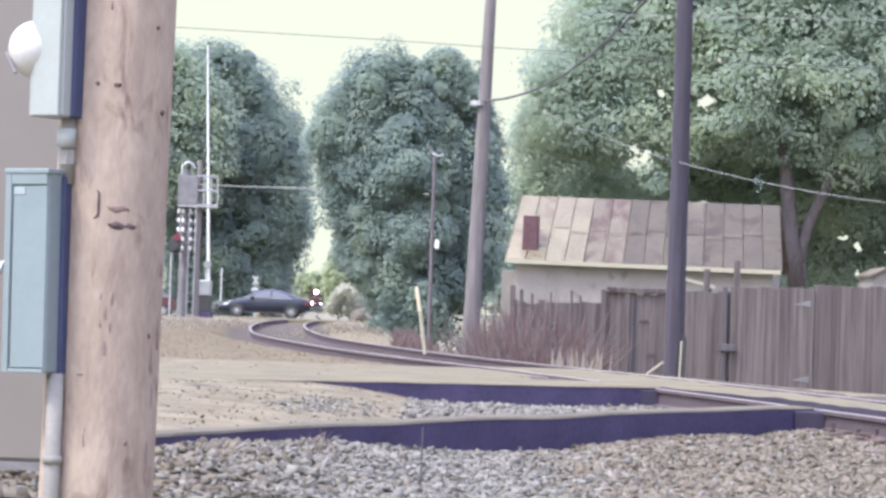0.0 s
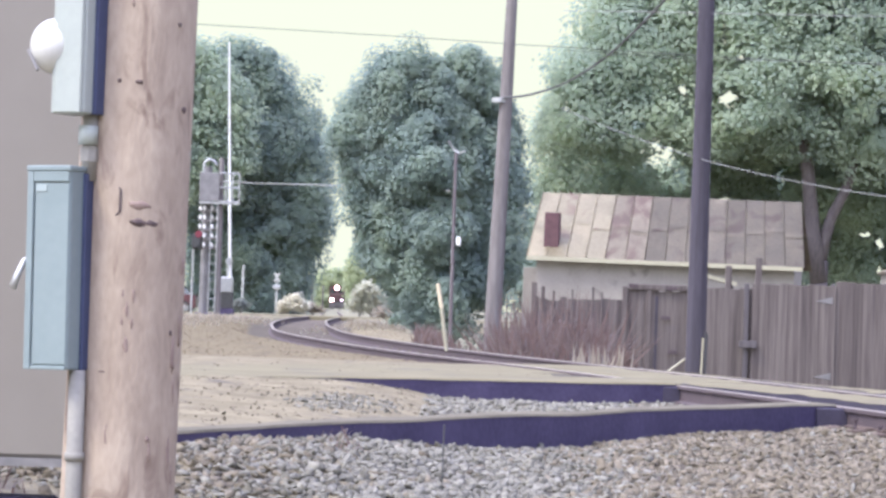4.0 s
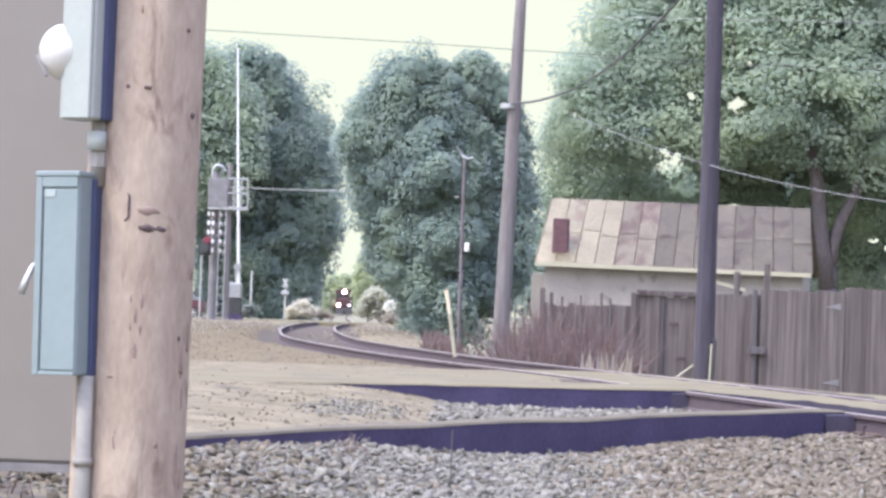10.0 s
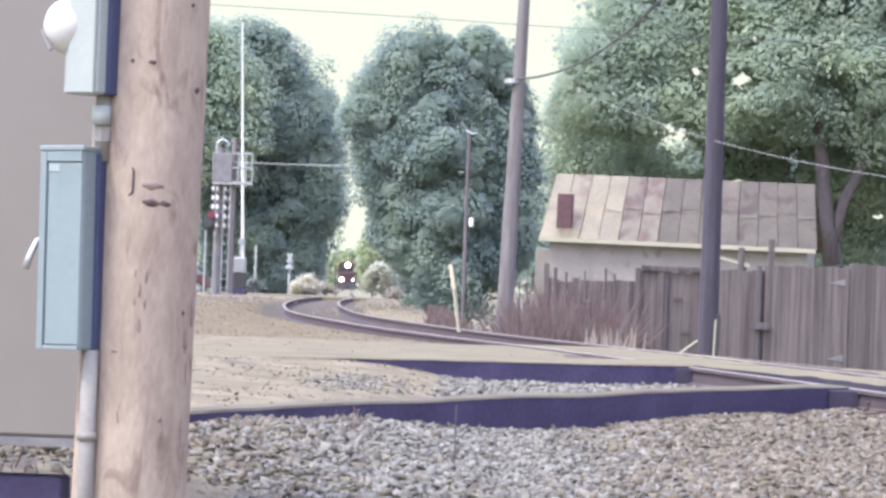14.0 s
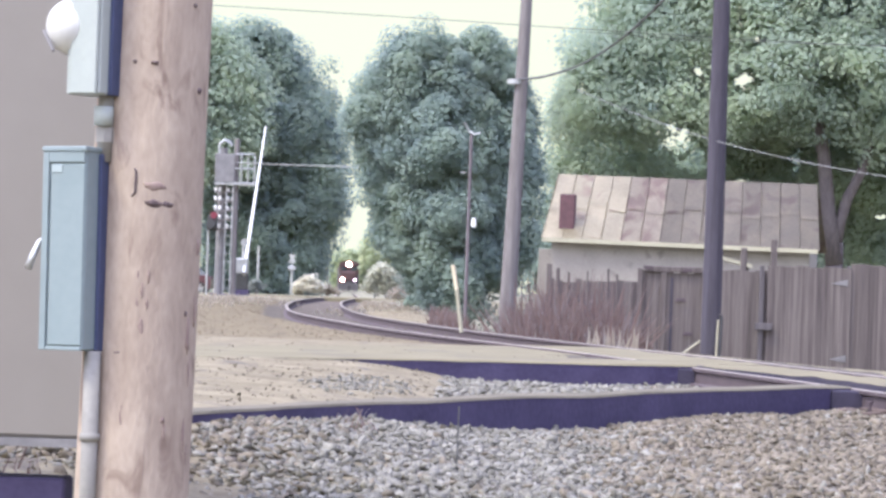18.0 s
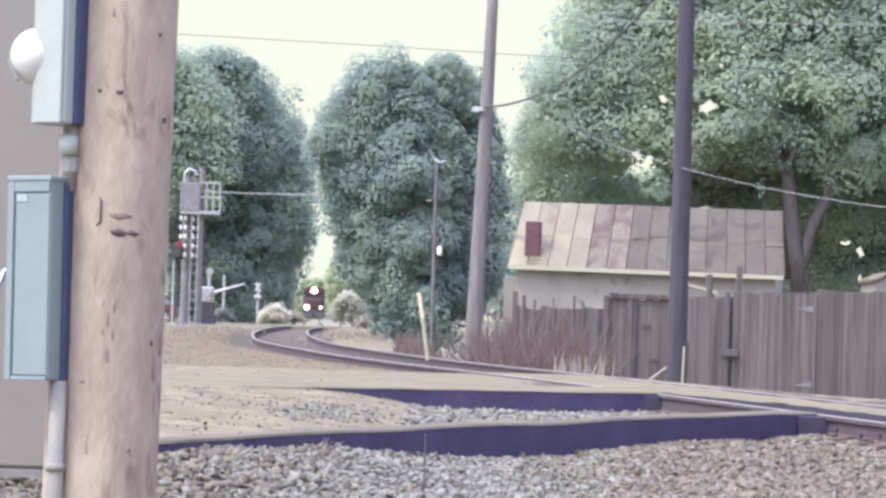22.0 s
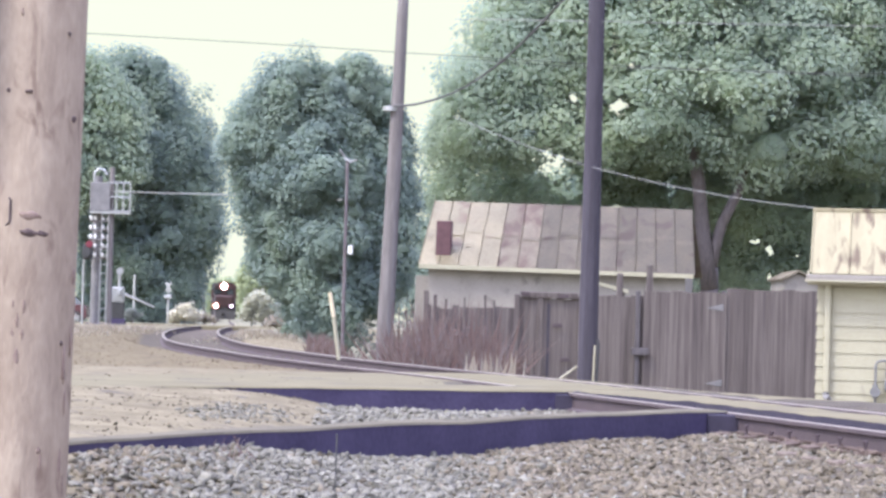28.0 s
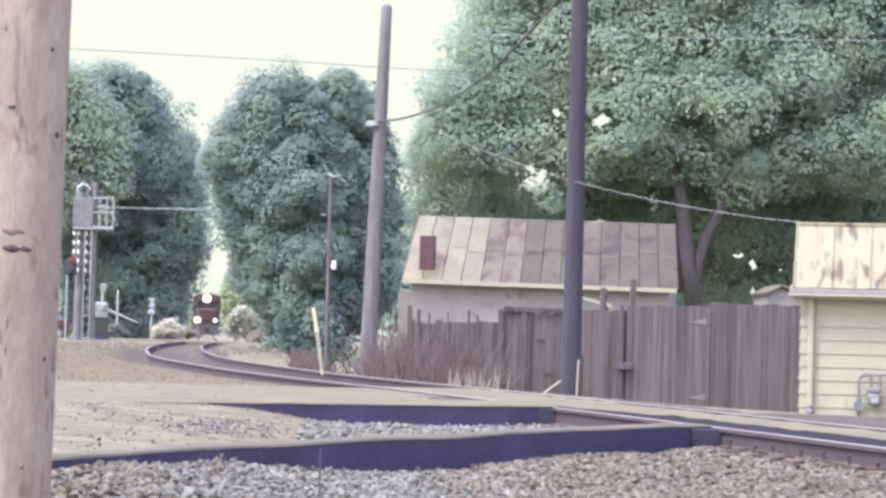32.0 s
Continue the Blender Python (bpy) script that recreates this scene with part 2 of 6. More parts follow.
def tube(bm, points, radii, sides=10, caps=True):
    """A round bar through points, with a radius at each."""
    pts = [Vector(p) for p in points]
    if not isinstance(radii, (list, tuple)):
        radii = [radii] * len(pts)
    rings = []
    for i, p in enumerate(pts):
        d = (pts[min(i + 1, len(pts) - 1)] - pts[max(i - 1, 0)]).normalized()
        side = d.cross(Vector((0, 1, 0)) if abs(d.y) < 0.9 else Vector((1, 0, 0))).normalized()
        up = side.cross(d)
        rings.append([bm.verts.new(p + radii[i] * (math.cos(a) * side + math.sin(a) * up)) for a in (2 * math.pi * k / sides for k in range(sides))])
    for r0, r1 in zip(rings, rings[1:]):
        for k in range(sides):
            bm.faces.new((r0[k], r1[k], r1[(k + 1) % sides], r0[(k + 1) % sides]))
    if caps:
        bm.faces.new(rings[0])
        bm.faces.new(rings[-1][::-1])
    return bm


def tubed(points, radii, sides=10):
    return tube(bmesh.new(), points, radii, sides)


def smooth_step(a, b, x):
    t = np.clip((np.asarray(x, float) - a) / (b - a), 0, 1)
    return t * t * (3 - 2 * t)


# ---- plan: x to the right, y away from the eye; rail heads near the eye are z = 0 ----
TRACK_Y = [-20, 10, 18.7, 22.4, 26.9, 31.2, 36, 39, 45.3, 50.9, 58.8, 71.9, 85.8, 94.4, 114, 127, 145, 170, 200, 312, 620]
TRACK_X = [10.8, 5.85, 4.42, 3.8, 3.0, 2.2, 1.2, 0.5, -0.8, -1.75, -2.95, -4.1, -4.9, -5.3, -6.0, -6.4, -7.0, -7.9, -9.3, -14.6, -27.5]
GRADE_Y = [-20, 40, 80, 110, 145, 312, 620, 1500]
GRADE_Z = [0, 0, 0.12, 0.13, 0.075, -0.02, -0.05, -0.5]


def spline(x, xs, ys):
    """A smooth curve through the given points."""
    xs, ys, x = np.asarray(xs, float), np.asarray(ys, float), np.asarray(x, float)
    m = np.gradient(ys, xs)
    i = np.clip(np.searchsorted(xs, x) - 1, 0, len(xs) - 2)
    h = xs[i + 1] - xs[i]
    t = np.clip((x - xs[i]) / h, 0, 1)
    return ((2 * t**3 - 3 * t**2 + 1) * ys[i] + (t**3 - 2 * t**2 + t) * h * m[i] + (-2 * t**3 + 3 * t**2) * ys[i + 1] + (t**3 - t**2) * h * m[i + 1])


def track_x(y):
    return spline(y, TRACK_Y, TRACK_X)


def grade(y):
    return spline(y, GRADE_Y, GRADE_Z)


EDGE1 = [(-2.0, 13.3), (-1.34, 14.15), (-0.71, 15.86), (-0.08, 17.02), (0.84, 18.65), (1.75, 20.53), (2.65, 22.1), (2.99, 22.5)]     # front edge of the near strip
EDGE2 = [(-4.5, 23.0), (-2.18, 24.6), (-1.13, 26.0), (-0.4, 26.47), (0.67, 26.9), (1.6, 27.25), (2.15, 27.5)]    # front edge of the road slab


def edge(line, x):
    return np.interp(x, [p[0] for p in line], [p[1] for p in line])


def ground_z(x, y):
    x, y = np.asarray(x, float), np.asarray(y, float)
    g = grade(y)
    off = x - track_x(y)
    # foreground ballast, the bay between the strips, and the flat beyond
    e1, e2 = edge(EDGE1, x), edge(EDGE2, x)
    front = np.interp(x, [-1.6, -1.2, -0.7, 0.1, 0.85, 1.75, 3.0], [-0.03, -0.04, -0.075, -0.19, -0.215, -0.17, -0.23]) - 0.06 * smooth_step(e1 - 1, e1 - 4, y)
    bay = np.interp(x, [-1.95, -1.7, -1.1, -0.8, -0.5, -0.2, 0.4, 1.2, 2.2], [0.014, 0.0, -0.025, -0.05, -0.09, -0.17, -0.19, -0.2, -0.2])
    w1, w2 = smooth_step(e1 + 0.3, e1 + 0.8, y), smooth_step(e2 + 0.2, e2 + 0.7, y)
    z = front * (1 - w1) + bay * w1
    z = z * (1 - w2) - 0.025 * w2
    # ballast bed of the track
    bed = smooth_step(1.7, 1.1, np.abs(off))
    start = np.where(off > -0.75, 31.9, e2 + 0.15)
    deep = -0.178 + 0.153 * smooth_step(start, start + 0.4, y) * smooth_step(36.6, 35.8, y)
    z = z * (1 - bed) + deep * bed
    # crest on the far side of the track, falling away behind it
    wide = np.interp(y, [20, 26.6, 30, 36], [3.4, 2.2, 1.3, 0.95])
    right = smooth_step(0.8, 0.9, off) * np.where(off > 2.6, smooth_step(120, 80, y), smooth_step(62, 52, y))
    z = z * (1 - right) + right * (-0.008 - 0.75 * smooth_step(wide, wide + 2.2, off))
    rough = 0.014 * np.sin(5.3 * x + 1.7 * np.sin(3.1 * y)) * np.sin(4.1 * y + 1.3 * np.sin(2.9 * x)) + 0.007 * np.sin(13.0 * x + 2.0 * np.sin(7.0 * y)) * np.sin(11.0 * y)
    z = z + rough * (1 - w2) * (np.abs(off) > 0.9) * (y < 40)
    near = smooth_step(13, 10, y)
    z = z * (1 - near) - 0.3 * near
    return z + g


# ---- ground ----
def sheet(name, xs, ys, zf, mats, pick=None):
    gx, gy = np.meshgrid(xs, ys)
    gz = zf(gx, gy)
    nx, ny = len(xs), len(ys)
    idx = np.arange(nx * ny).reshape(ny, nx)
    quads = np.stack([idx[:-1, :-1], idx[:-1, 1:], idx[1:, 1:], idx[1:, :-1]], -1).reshape(-1, 4)
    me = bpy.data.meshes.new(name)
    me.from_pydata(np.stack([gx, gy, gz], -1).reshape(-1, 3).tolist(), [], quads.tolist())
    for m in mats:
        me.materials.append(m)
    if pick is not None:
        cx, cy = (gx[:-1, :-1] + gx[1:, 1:]) / 2, (gy[:-1, :-1] + gy[1:, 1:]) / 2
        me.polygons.foreach_set("material_index", pick(cx, cy).reshape(-1).astype(np.int32))
    me.shade_smooth()
    return new(name, me)


GX = np.concatenate([-np.geomspace(2500, 12.5, 40), np.arange(-12, 14, 0.2), np.geomspace(14.5, 2500, 40)])
GY = np.concatenate([-np.geomspace(2000, 12, 24), np.arange(-10, 12, 2.0), np.arange(12, 20, 0.2), np.arange(20, 62, 0.2), np.geomspace(62.5, 4000, 110)])
GRASS = material("dry_grass_ground", ((0.13, 0.13, 0.085), (0.26, 0.245, 0.17)), 0.95, scale=0.5, fine=8, bump=0.8, spec=0.12)


def ground_kind(x, y):
    off = x - track_x(y)
    road = (y > edge(EDGE2, x)) & (y < np.interp(x, [-12, -2.9, -0.94, 1.2], [14, 30.4, 34.3, 36.0])) & (off < 0.8)
    shoulder = (off > 0.8) & (off < np.interp(y, [20, 26.6, 30, 36], [3.6, 2.4, 1.5, 1.1])) & (y < 36.5) & (y > 15)
    road |= (y > 104) & (y < 165) & (np.abs(x) < 40) & (np.abs(off) > 0.9)
    grass = ((y > 50) & (off > 3.5)) | (y > 175) | (np.abs(x) > 40)
    bed = ((np.abs(off) < 1.35) & (y > 36.3) & (y < 136)) | ((y < edge(EDGE1, x)) & (x > -0.45) & (y > 11)) | ((np.abs(off) < 1.2) & (y < 31.9)) | ((y > edge(EDGE1, x)) & (y < edge(EDGE2, x)) & (x > -0.2) & (y > 20))
    dirt = (y > 35.5) & (y < 104) & (off < -1.35)
    return np.where(dirt, 4, np.where(bed, 3, np.where(road | shoulder, 2, np.where(grass, 1, 0))))


tagged(sheet("ground", GX, GY, ground_z, [SAND, GRASS, ROAD, BED, DIRT], ground_kind), "sandy gravel ground with dry grass farther off", "ground", kind="structure")

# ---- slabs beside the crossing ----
NEARBLACK = material("near_black_face", ((0.026, 0.022, 0.042), (0.045, 0.038, 0.065)), 0.85, scale=6, fine=40, bump=0.3)
STRIPTOP = material("dull_strip_top", ((0.1, 0.09, 0.066), (0.16, 0.145, 0.105)), 0.95, scale=1.5, fine=30, bump=0.4, spec=0.12)


def slab(name, line, depth, label):
    """A raised strip of road: pale worn top, dark upright edge towards the eye."""
    e = holder(name, (line[0][0], line[0][1], 0), label, "road edge")
    pts = [(x, edge(line, x)) for x in np.linspace(line[0][0], line[-1][0], 90)]
    top, side = bmesh.new(), bmesh.new()
    rows = []
    for x, y in pts:
        wob = 0.012 * noise.noise((x * 1.7, y, 0))
        rows.append((x - line[0][0], y - line[0][1], wob))
    # the strip stops short of the near rail
    reach = []
    for x, y in pts:
        ys = np.linspace(y, y + depth, 30)
        ok = ys[x < track_x(ys) - 0.8]
        reach.append(max(0.07, min(depth, (ok[-1] if len(ok) else y) - y)))
    a = [top.verts.new((x, y + 0.02, z - 0.002)) for x, y, z in rows]
    a2 = [top.verts.new((x, y - 0.008, z - 0.016)) for x, y, z in rows]
    b = [top.verts.new((x, y + d, z - 0.004)) for (x, y, z), d in zip(rows, reach)]
    c = [top.verts.new((x, y + d + 0.02, -0.4)) for (x, y, z), d in zip(rows, reach)]
    for i in range(len(rows) - 1):
        for p, q in ((a2, a), (a, b), (b, c)):
            top.faces.new((p[i], p[i + 1], q[i + 1], q[i]))
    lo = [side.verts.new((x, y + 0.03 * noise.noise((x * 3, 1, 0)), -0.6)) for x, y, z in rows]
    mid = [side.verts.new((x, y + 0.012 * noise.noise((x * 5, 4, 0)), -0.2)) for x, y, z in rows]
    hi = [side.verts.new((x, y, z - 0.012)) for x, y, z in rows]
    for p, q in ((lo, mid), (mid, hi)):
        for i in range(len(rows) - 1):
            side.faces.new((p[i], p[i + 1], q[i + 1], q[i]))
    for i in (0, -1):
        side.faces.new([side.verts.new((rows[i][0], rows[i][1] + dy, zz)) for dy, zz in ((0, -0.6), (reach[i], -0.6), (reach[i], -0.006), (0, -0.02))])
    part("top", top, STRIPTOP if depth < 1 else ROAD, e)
    part("edge_face", side, SLABSIDE, e, "dark upright edge with the purple of shade in its colour")
    return e


strip1 = slab("road_edge_strip", EDGE1, 0.6, "raised road strip with sandy top and dark edge above ballast")
strip2 = slab("road_slab", EDGE2, 2.0, "pale worn road surface with dark upright edge")
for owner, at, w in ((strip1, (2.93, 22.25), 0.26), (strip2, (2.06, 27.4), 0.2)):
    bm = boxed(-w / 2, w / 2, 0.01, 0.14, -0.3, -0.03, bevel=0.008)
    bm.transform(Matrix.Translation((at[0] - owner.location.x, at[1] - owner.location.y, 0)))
    part("end_block", bm, NEARBLACK, owner, "near-black end block")

# ---- the curved main track ----
GAUGE = 1.435
RAIL = [(-0.075, -0.175), (0.075, -0.175), (0.075, -0.163), (0.012, -0.145), (0.009, -0.045), (0.036, -0.034), (0.036, -0.006), (0.028, 0.0), (-0.028, 0.0), (-0.036, -0.006), (-0.036, -0.034), (-0.009, -0.045), (-0.012, -0.145), (-0.075, -0.163)]
track = holder("railway_track", (float(track_x(30.0)), 30.0, 0), "curved single railway track with rusty rails on ballast", "railway track")
track.matrix_world = Matrix.Identity(4)
for side in (-1, 1):
    ys = np.concatenate([np.arange(-20, 12, 2.0), np.arange(12, 140, 0.5), np.arange(140, 620, 4.0)])
    xs, zs = track_x(ys), grade(ys)
    tx = np.gradient(xs, ys)
    bm = bmesh.new()
    rings = []
    for x, y, z, t in zip(xs, ys, zs, tx):
        k = 1 / math.hypot(1, t)
        nx_, ny_ = k, -t * k
        rings.append([bm.verts.new((x + nx_ * (side * (GAUGE / 2 + 0.036) + u), y + ny_ * (side * (GAUGE / 2 + 0.036) + u), z + w)) for u, w in RAIL])
    n = len(RAIL)
    for r0, r1 in zip(rings, rings[1:]):
        for k in range(n):
            f = bm.faces.new((r0[k], r0[(k + 1) % n], r1[(k + 1) % n], r1[k]))
            f.material_index = 1 if k in (6, 7, 8) else 0
    bmesh.ops.recalc_face_normals(bm, faces=bm.faces)
    part("rail", bm, [RUST, RAILHEAD], track)
def fill(y0, y1, a, b, z0, z1, label, tip=0.0):
    """A packed strip along the track between two offsets, z0 and z1 high at its edges; its near end runs out to a tongue."""
    bm = bmesh.new()
    rows = []
    for y in np.arange(y0, y1, 0.1):
        lo = float(np.interp(y, *a)) if isinstance(a, tuple) else a
        k = 1 / math.hypot(1, float(np.gradient(track_x(np.array([y - 0.1, y, y + 0.1])), 0.1)[1]))
        g = min(1.0, (y - y0) / tip) if tip else 1.0
        row = []
        for f in (0, 0.3, 0.65, 1):
            off = lo + (b - lo) * (1 - (1 - f) * (0.35 + 0.65 * g ** 0.5))
            z = z0 + (z1 - z0) * f + 0.012 * noise.noise((off * 4, y * 2.2, 0)) - (1 - g) * 0.05
            row.append(bm.verts.new((float(track_x(y)) + off / k, y, float(grade(y)) + z)))
        rows.append(row)
    for p, q in zip(rows, rows[1:]):
        for i in range(3):
            bm.faces.new((p[i], p[i + 1], q[i + 1], q[i]))
    body = part("fill", bm, ROAD, track, label, smooth=True)
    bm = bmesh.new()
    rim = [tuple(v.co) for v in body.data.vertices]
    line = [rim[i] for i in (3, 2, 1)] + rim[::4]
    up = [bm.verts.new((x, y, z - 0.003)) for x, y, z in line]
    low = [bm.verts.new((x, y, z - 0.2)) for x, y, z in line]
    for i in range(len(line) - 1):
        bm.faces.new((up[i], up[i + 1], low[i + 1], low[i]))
    # this side catches the sun; the gap's shade is put into its colour
    part("edge_face", bm, NEARBLACK, body)
    return body


fill(15.0, 29.75, ([15, 26, 29.7], [0.06, 0.0, -0.62]), 0.68, -0.02, -0.016, "sandy planking packed against the far rail")
fill(29.7, 36.6, -0.66, 0.68, -0.018, -0.012, "packed sandy road fill between the rails")
tie_bm = boxed(-1.3, 1.3, -0.115, 0.115, -0.16, 0.0, bevel=0.012)
tie_me = None
for i, y in enumerate(np.arange(14.0, 140.0, 0.52)):
    if 26.6 < y < 36.5:
        continue
    if tie_me is None:
        ob = part("tie", tie_bm, TIE, track)
        tie_me = ob.data
    else:
        ob = new("tie", tie_me)
        ob.parent = track
    t = float(track_x(y + 0.1) - track_x(y - 0.1)) / 0.2
    ob.matrix_world = pose(float(track_x(y)), y, float(grade(y)) - 0.178 + random.uniform(-0.008, 0.004), 0, 0, -math.degrees(math.atan(t)) + random.uniform(-1, 1))


# ---- poles ----
def pole(name, at, height, r0, r1, lean_x, mat, label, top_of=None):
    e = holder(name, at, label, "utility pole")
    bm = bmesh.new()
    pts, rad = [], []
    for i in range(15):
        f = i / 14
        z = -0.4 + (height + 0.4) * f
        pts.append((lean_x * z / height, 0, z))
        rad.append(r0 + (r1 - r0) * f)
    pts.append((lean_x, 0, height + r1 * 0.5))
    rad.append(r1 * 0.55)
    tube(bm, pts, rad, 16)
    part("shaft", bm, mat, e, smooth=True)
    return e


near_pole = pole("near_utility_pole", (-1.098, 9.1, -0.3), 3.2, 0.187, 0.172, 0.055, POLEWOOD, "thick pale weathered wooden utility pole with knots")
mid_pole = pole("leaning_utility_pole", (0.623, 60, -0.35), 7.968, 0.19, 0.115, 0.21, GREYPOLE, "grey slightly leaning wooden utility pole beside the track")
fence_pole = pole("fence_utility_pole", (4.134, 50, -0.557), 9.2, 0.18, 0.135, 0.0, DARKPOLE, "dark creosoted utility pole before the fence")


# ---- fence ----
OLDPOST = material("dark_weathered_post", ((0.07, 0.062, 0.068), (0.12, 0.108, 0.112)), 0.95, stretch=(9, 9, 0.8), scale=1.3, fine=8, bump=0.4)
board_me = bpy.data.meshes.new("board")
bm = boxed(0, 0.1415, 0, 0.022, 0, 1, bevel=0.002)
bm.to_mesh(board_me)
bm.free()
board_me.materials.append(FENCE)


def fence_section(x0, x1, y, z0, z1, seed, label, ragged=0.02, gap=0.0, skip=0.0, tilt=0.12):
    e = holder("board_fence", (x0, y, z0), label, "fence", "board fence sections")
    x, rnd = 0.0, random.Random(seed)
    while x < x1 - x0 - 0.1:
        if rnd.random() >= skip:
            ob = new("board", board_me)
            ob.parent = e
            h = z1 - z0 + rnd.uniform(-ragged, ragged * 0.7)
            ob.matrix_local = pose(x, rnd.uniform(-0.003, 0.003), 0, 0, rnd.uniform(-tilt, tilt), 0) @ Matrix.Diagonal((1, 1, h, 1))
        x += 0.137 + gap
    for zz in (0.3, (z1 - z0) * 0.8):
        part("fence_rail", boxed(0, x, 0.03, 0.07, zz, zz + 0.09), FENCE, e)
    return e


def post(e, x, z0, z1, w=0.1, y=-0.06, mat=None, name="post"):
    return part(name, boxed(x - w / 2, x + w / 2, y, y + 0.09, z0, z1, bevel=0.008), mat or FENCE, e)


low_fence = fence_section(1.415, 3.243, 57.5, -0.8, 0.95, 1, "low ragged grey board fence behind dry weeds", 0.05, 0.004, 0.0, 0.5)
for xx, hh, ww in ((0.02, 2.06, 0.1), (0.2, 1.98, 0.07), (0.42, 1.9, 0.05), (0.8, 1.94, 0.04), (1.22, 2.0, 0.045), (1.4, 1.9, 0.04)):
    post(low_fence, xx, 0, hh, ww, -0.03, None, "tall_picket")
gate_fence = fence_section(3.17, 4.513, 56.0, -0.8, 1.17, 2, "weathered grey board gate with iron hinges", 0.03)
for xx in (0.03, 0.5, 1.3):
    post(gate_fence, xx, 0, 2.02)
# dark strip in place of the shaded gap between the gate boards
post(gate_fence, 0.66, 0.1, 1.85, 0.055, -0.012, DARKPOLE, "gate_stile")
part("top_rail", boxed(0.12, 1.25, -0.07, -0.02, 1.96, 2.07, bevel=0.01), FENCE, gate_fence)
for xx, zz in ((0.18, 2.04), (0.95, 2.0), (0.84, 1.42), (1.0, 0.75)):
    part("hinge", boxed(xx - 0.09, xx + 0.09, -0.085, -0.07, zz - 0.035, zz + 0.035, bevel=0.006), RUST, gate_fence, "rusty iron hinge")
panel_a = fence_section(4.513, 5.722, 56.1, -0.8, 1.25, 3, "tall weathered grey board fence panel")
panel_b = fence_section(5.722, 7.412, 56.0, -0.8, 1.368, 4, "tall weathered grey board fence panel beside a post")
post(panel_b, -0.12, 0, 2.15, 0.09, -0.05, OLDPOST)
part("latch_block", boxed(-0.24, 0.1, -0.12, -0.03, 0.88, 1.02, bevel=0.01), OLDPOST, panel_b, "dark wooden latch block")
panel_c = fence_section(7.367, 9.863, 56.05, -0.82, 1.446, 5, "tall weathered grey board fence panel meeting the house")
post(panel_c, -0.05, 0, 2.22, 0.07, -0.03, OLDPOST)
for zz in (1.82, 0.32):
    bm = bmesh.new()
    v = [bm.verts.new(p) for p in ((-0.06, -0.06, zz), (-0.06, -0.06, zz + 0.14), (-0.4, -0.06, zz + 0.05), (-0.06, -0.035, zz), (-0.06, -0.035, zz + 0.14), (-0.4, -0.035, zz + 0.05))]
    for q in ((0, 1, 2), (5, 4, 3), (0, 3, 4, 1), (1, 4, 5, 2), (2, 5, 3, 0)):
        bm.faces.new([v[i] for i in q])
    part("strap_hinge", bm, STEEL, panel_c, "pale pointed strap hinge")
for px_, pz_ in ((5.932, 1.894), (5.329, 1.713)):
    e = holder("tall_post", (px_, 57.0, -0.8), "weathered grey post standing above the fence", "post")
    part("shaft", boxed(-0.06, 0.06, -0.05, 0.05, -0.2, pz_ + 0.8, bevel=0.01), FENCE, e)
e = holder("lean_to_roof", (5.3, 58.5, 1.42), "small pale lean-to roof behind the fence", "roof")
bm = bmesh.new()
v = [bm.verts.new(p) for p in ((-0.45, -0.3, 0.16), (0.32, -0.3, -0.02), (0.32, 0.6, 0.0), (-0.45, 0.6, 0.2), (-0.45, -0.3, 0.1), (0.32, -0.3, -0.1), (0.32, 0.6, -0.08), (-0.45, 0.6, 0.12))]
for q in ((0, 1, 2, 3), (7, 6, 5, 4), (0, 4, 5, 1), (1, 5, 6, 2), (2, 6, 7, 3), (3, 7, 4, 0)):
    bm.faces.new([v[i] for i in q])
part("sheet", bm, WHITE, e)
part("prop", boxed(-0.4, -0.32, 0.1, 0.18, -1.9, 0.12), FENCE, e)
part("prop", boxed(0.2, 0.28, 0.1, 0.18, -1.9, -0.05), FENCE, e)
e = holder("leaning_pipe", (4.255, 49.6, -0.403), "black and white pipe leaning beside the pole", "pipe")
part("pipe", tubed([(0, 0, -0.1), (0.03, 0, 0.72), (0.0, 0, 0.8)], 0.03, 8), material("black_pipe", ((0.03, 0.03, 0.035), (0.05, 0.05, 0.055)), 0.6, bump=0), e)
part("stripe", tubed([(-0.055, -0.01, -0.1), (-0.03, -0.01, 0.7)], 0.018, 6), WHITE, e)
e = holder("fallen_stick", (3.636, 50, -0.314), "pale stick propped against the fence", "stick")
part("stick", tubed([(0, 0, -0.02), (0.33, 0.2, 0.22)], 0.02, 6), WHITE, e)


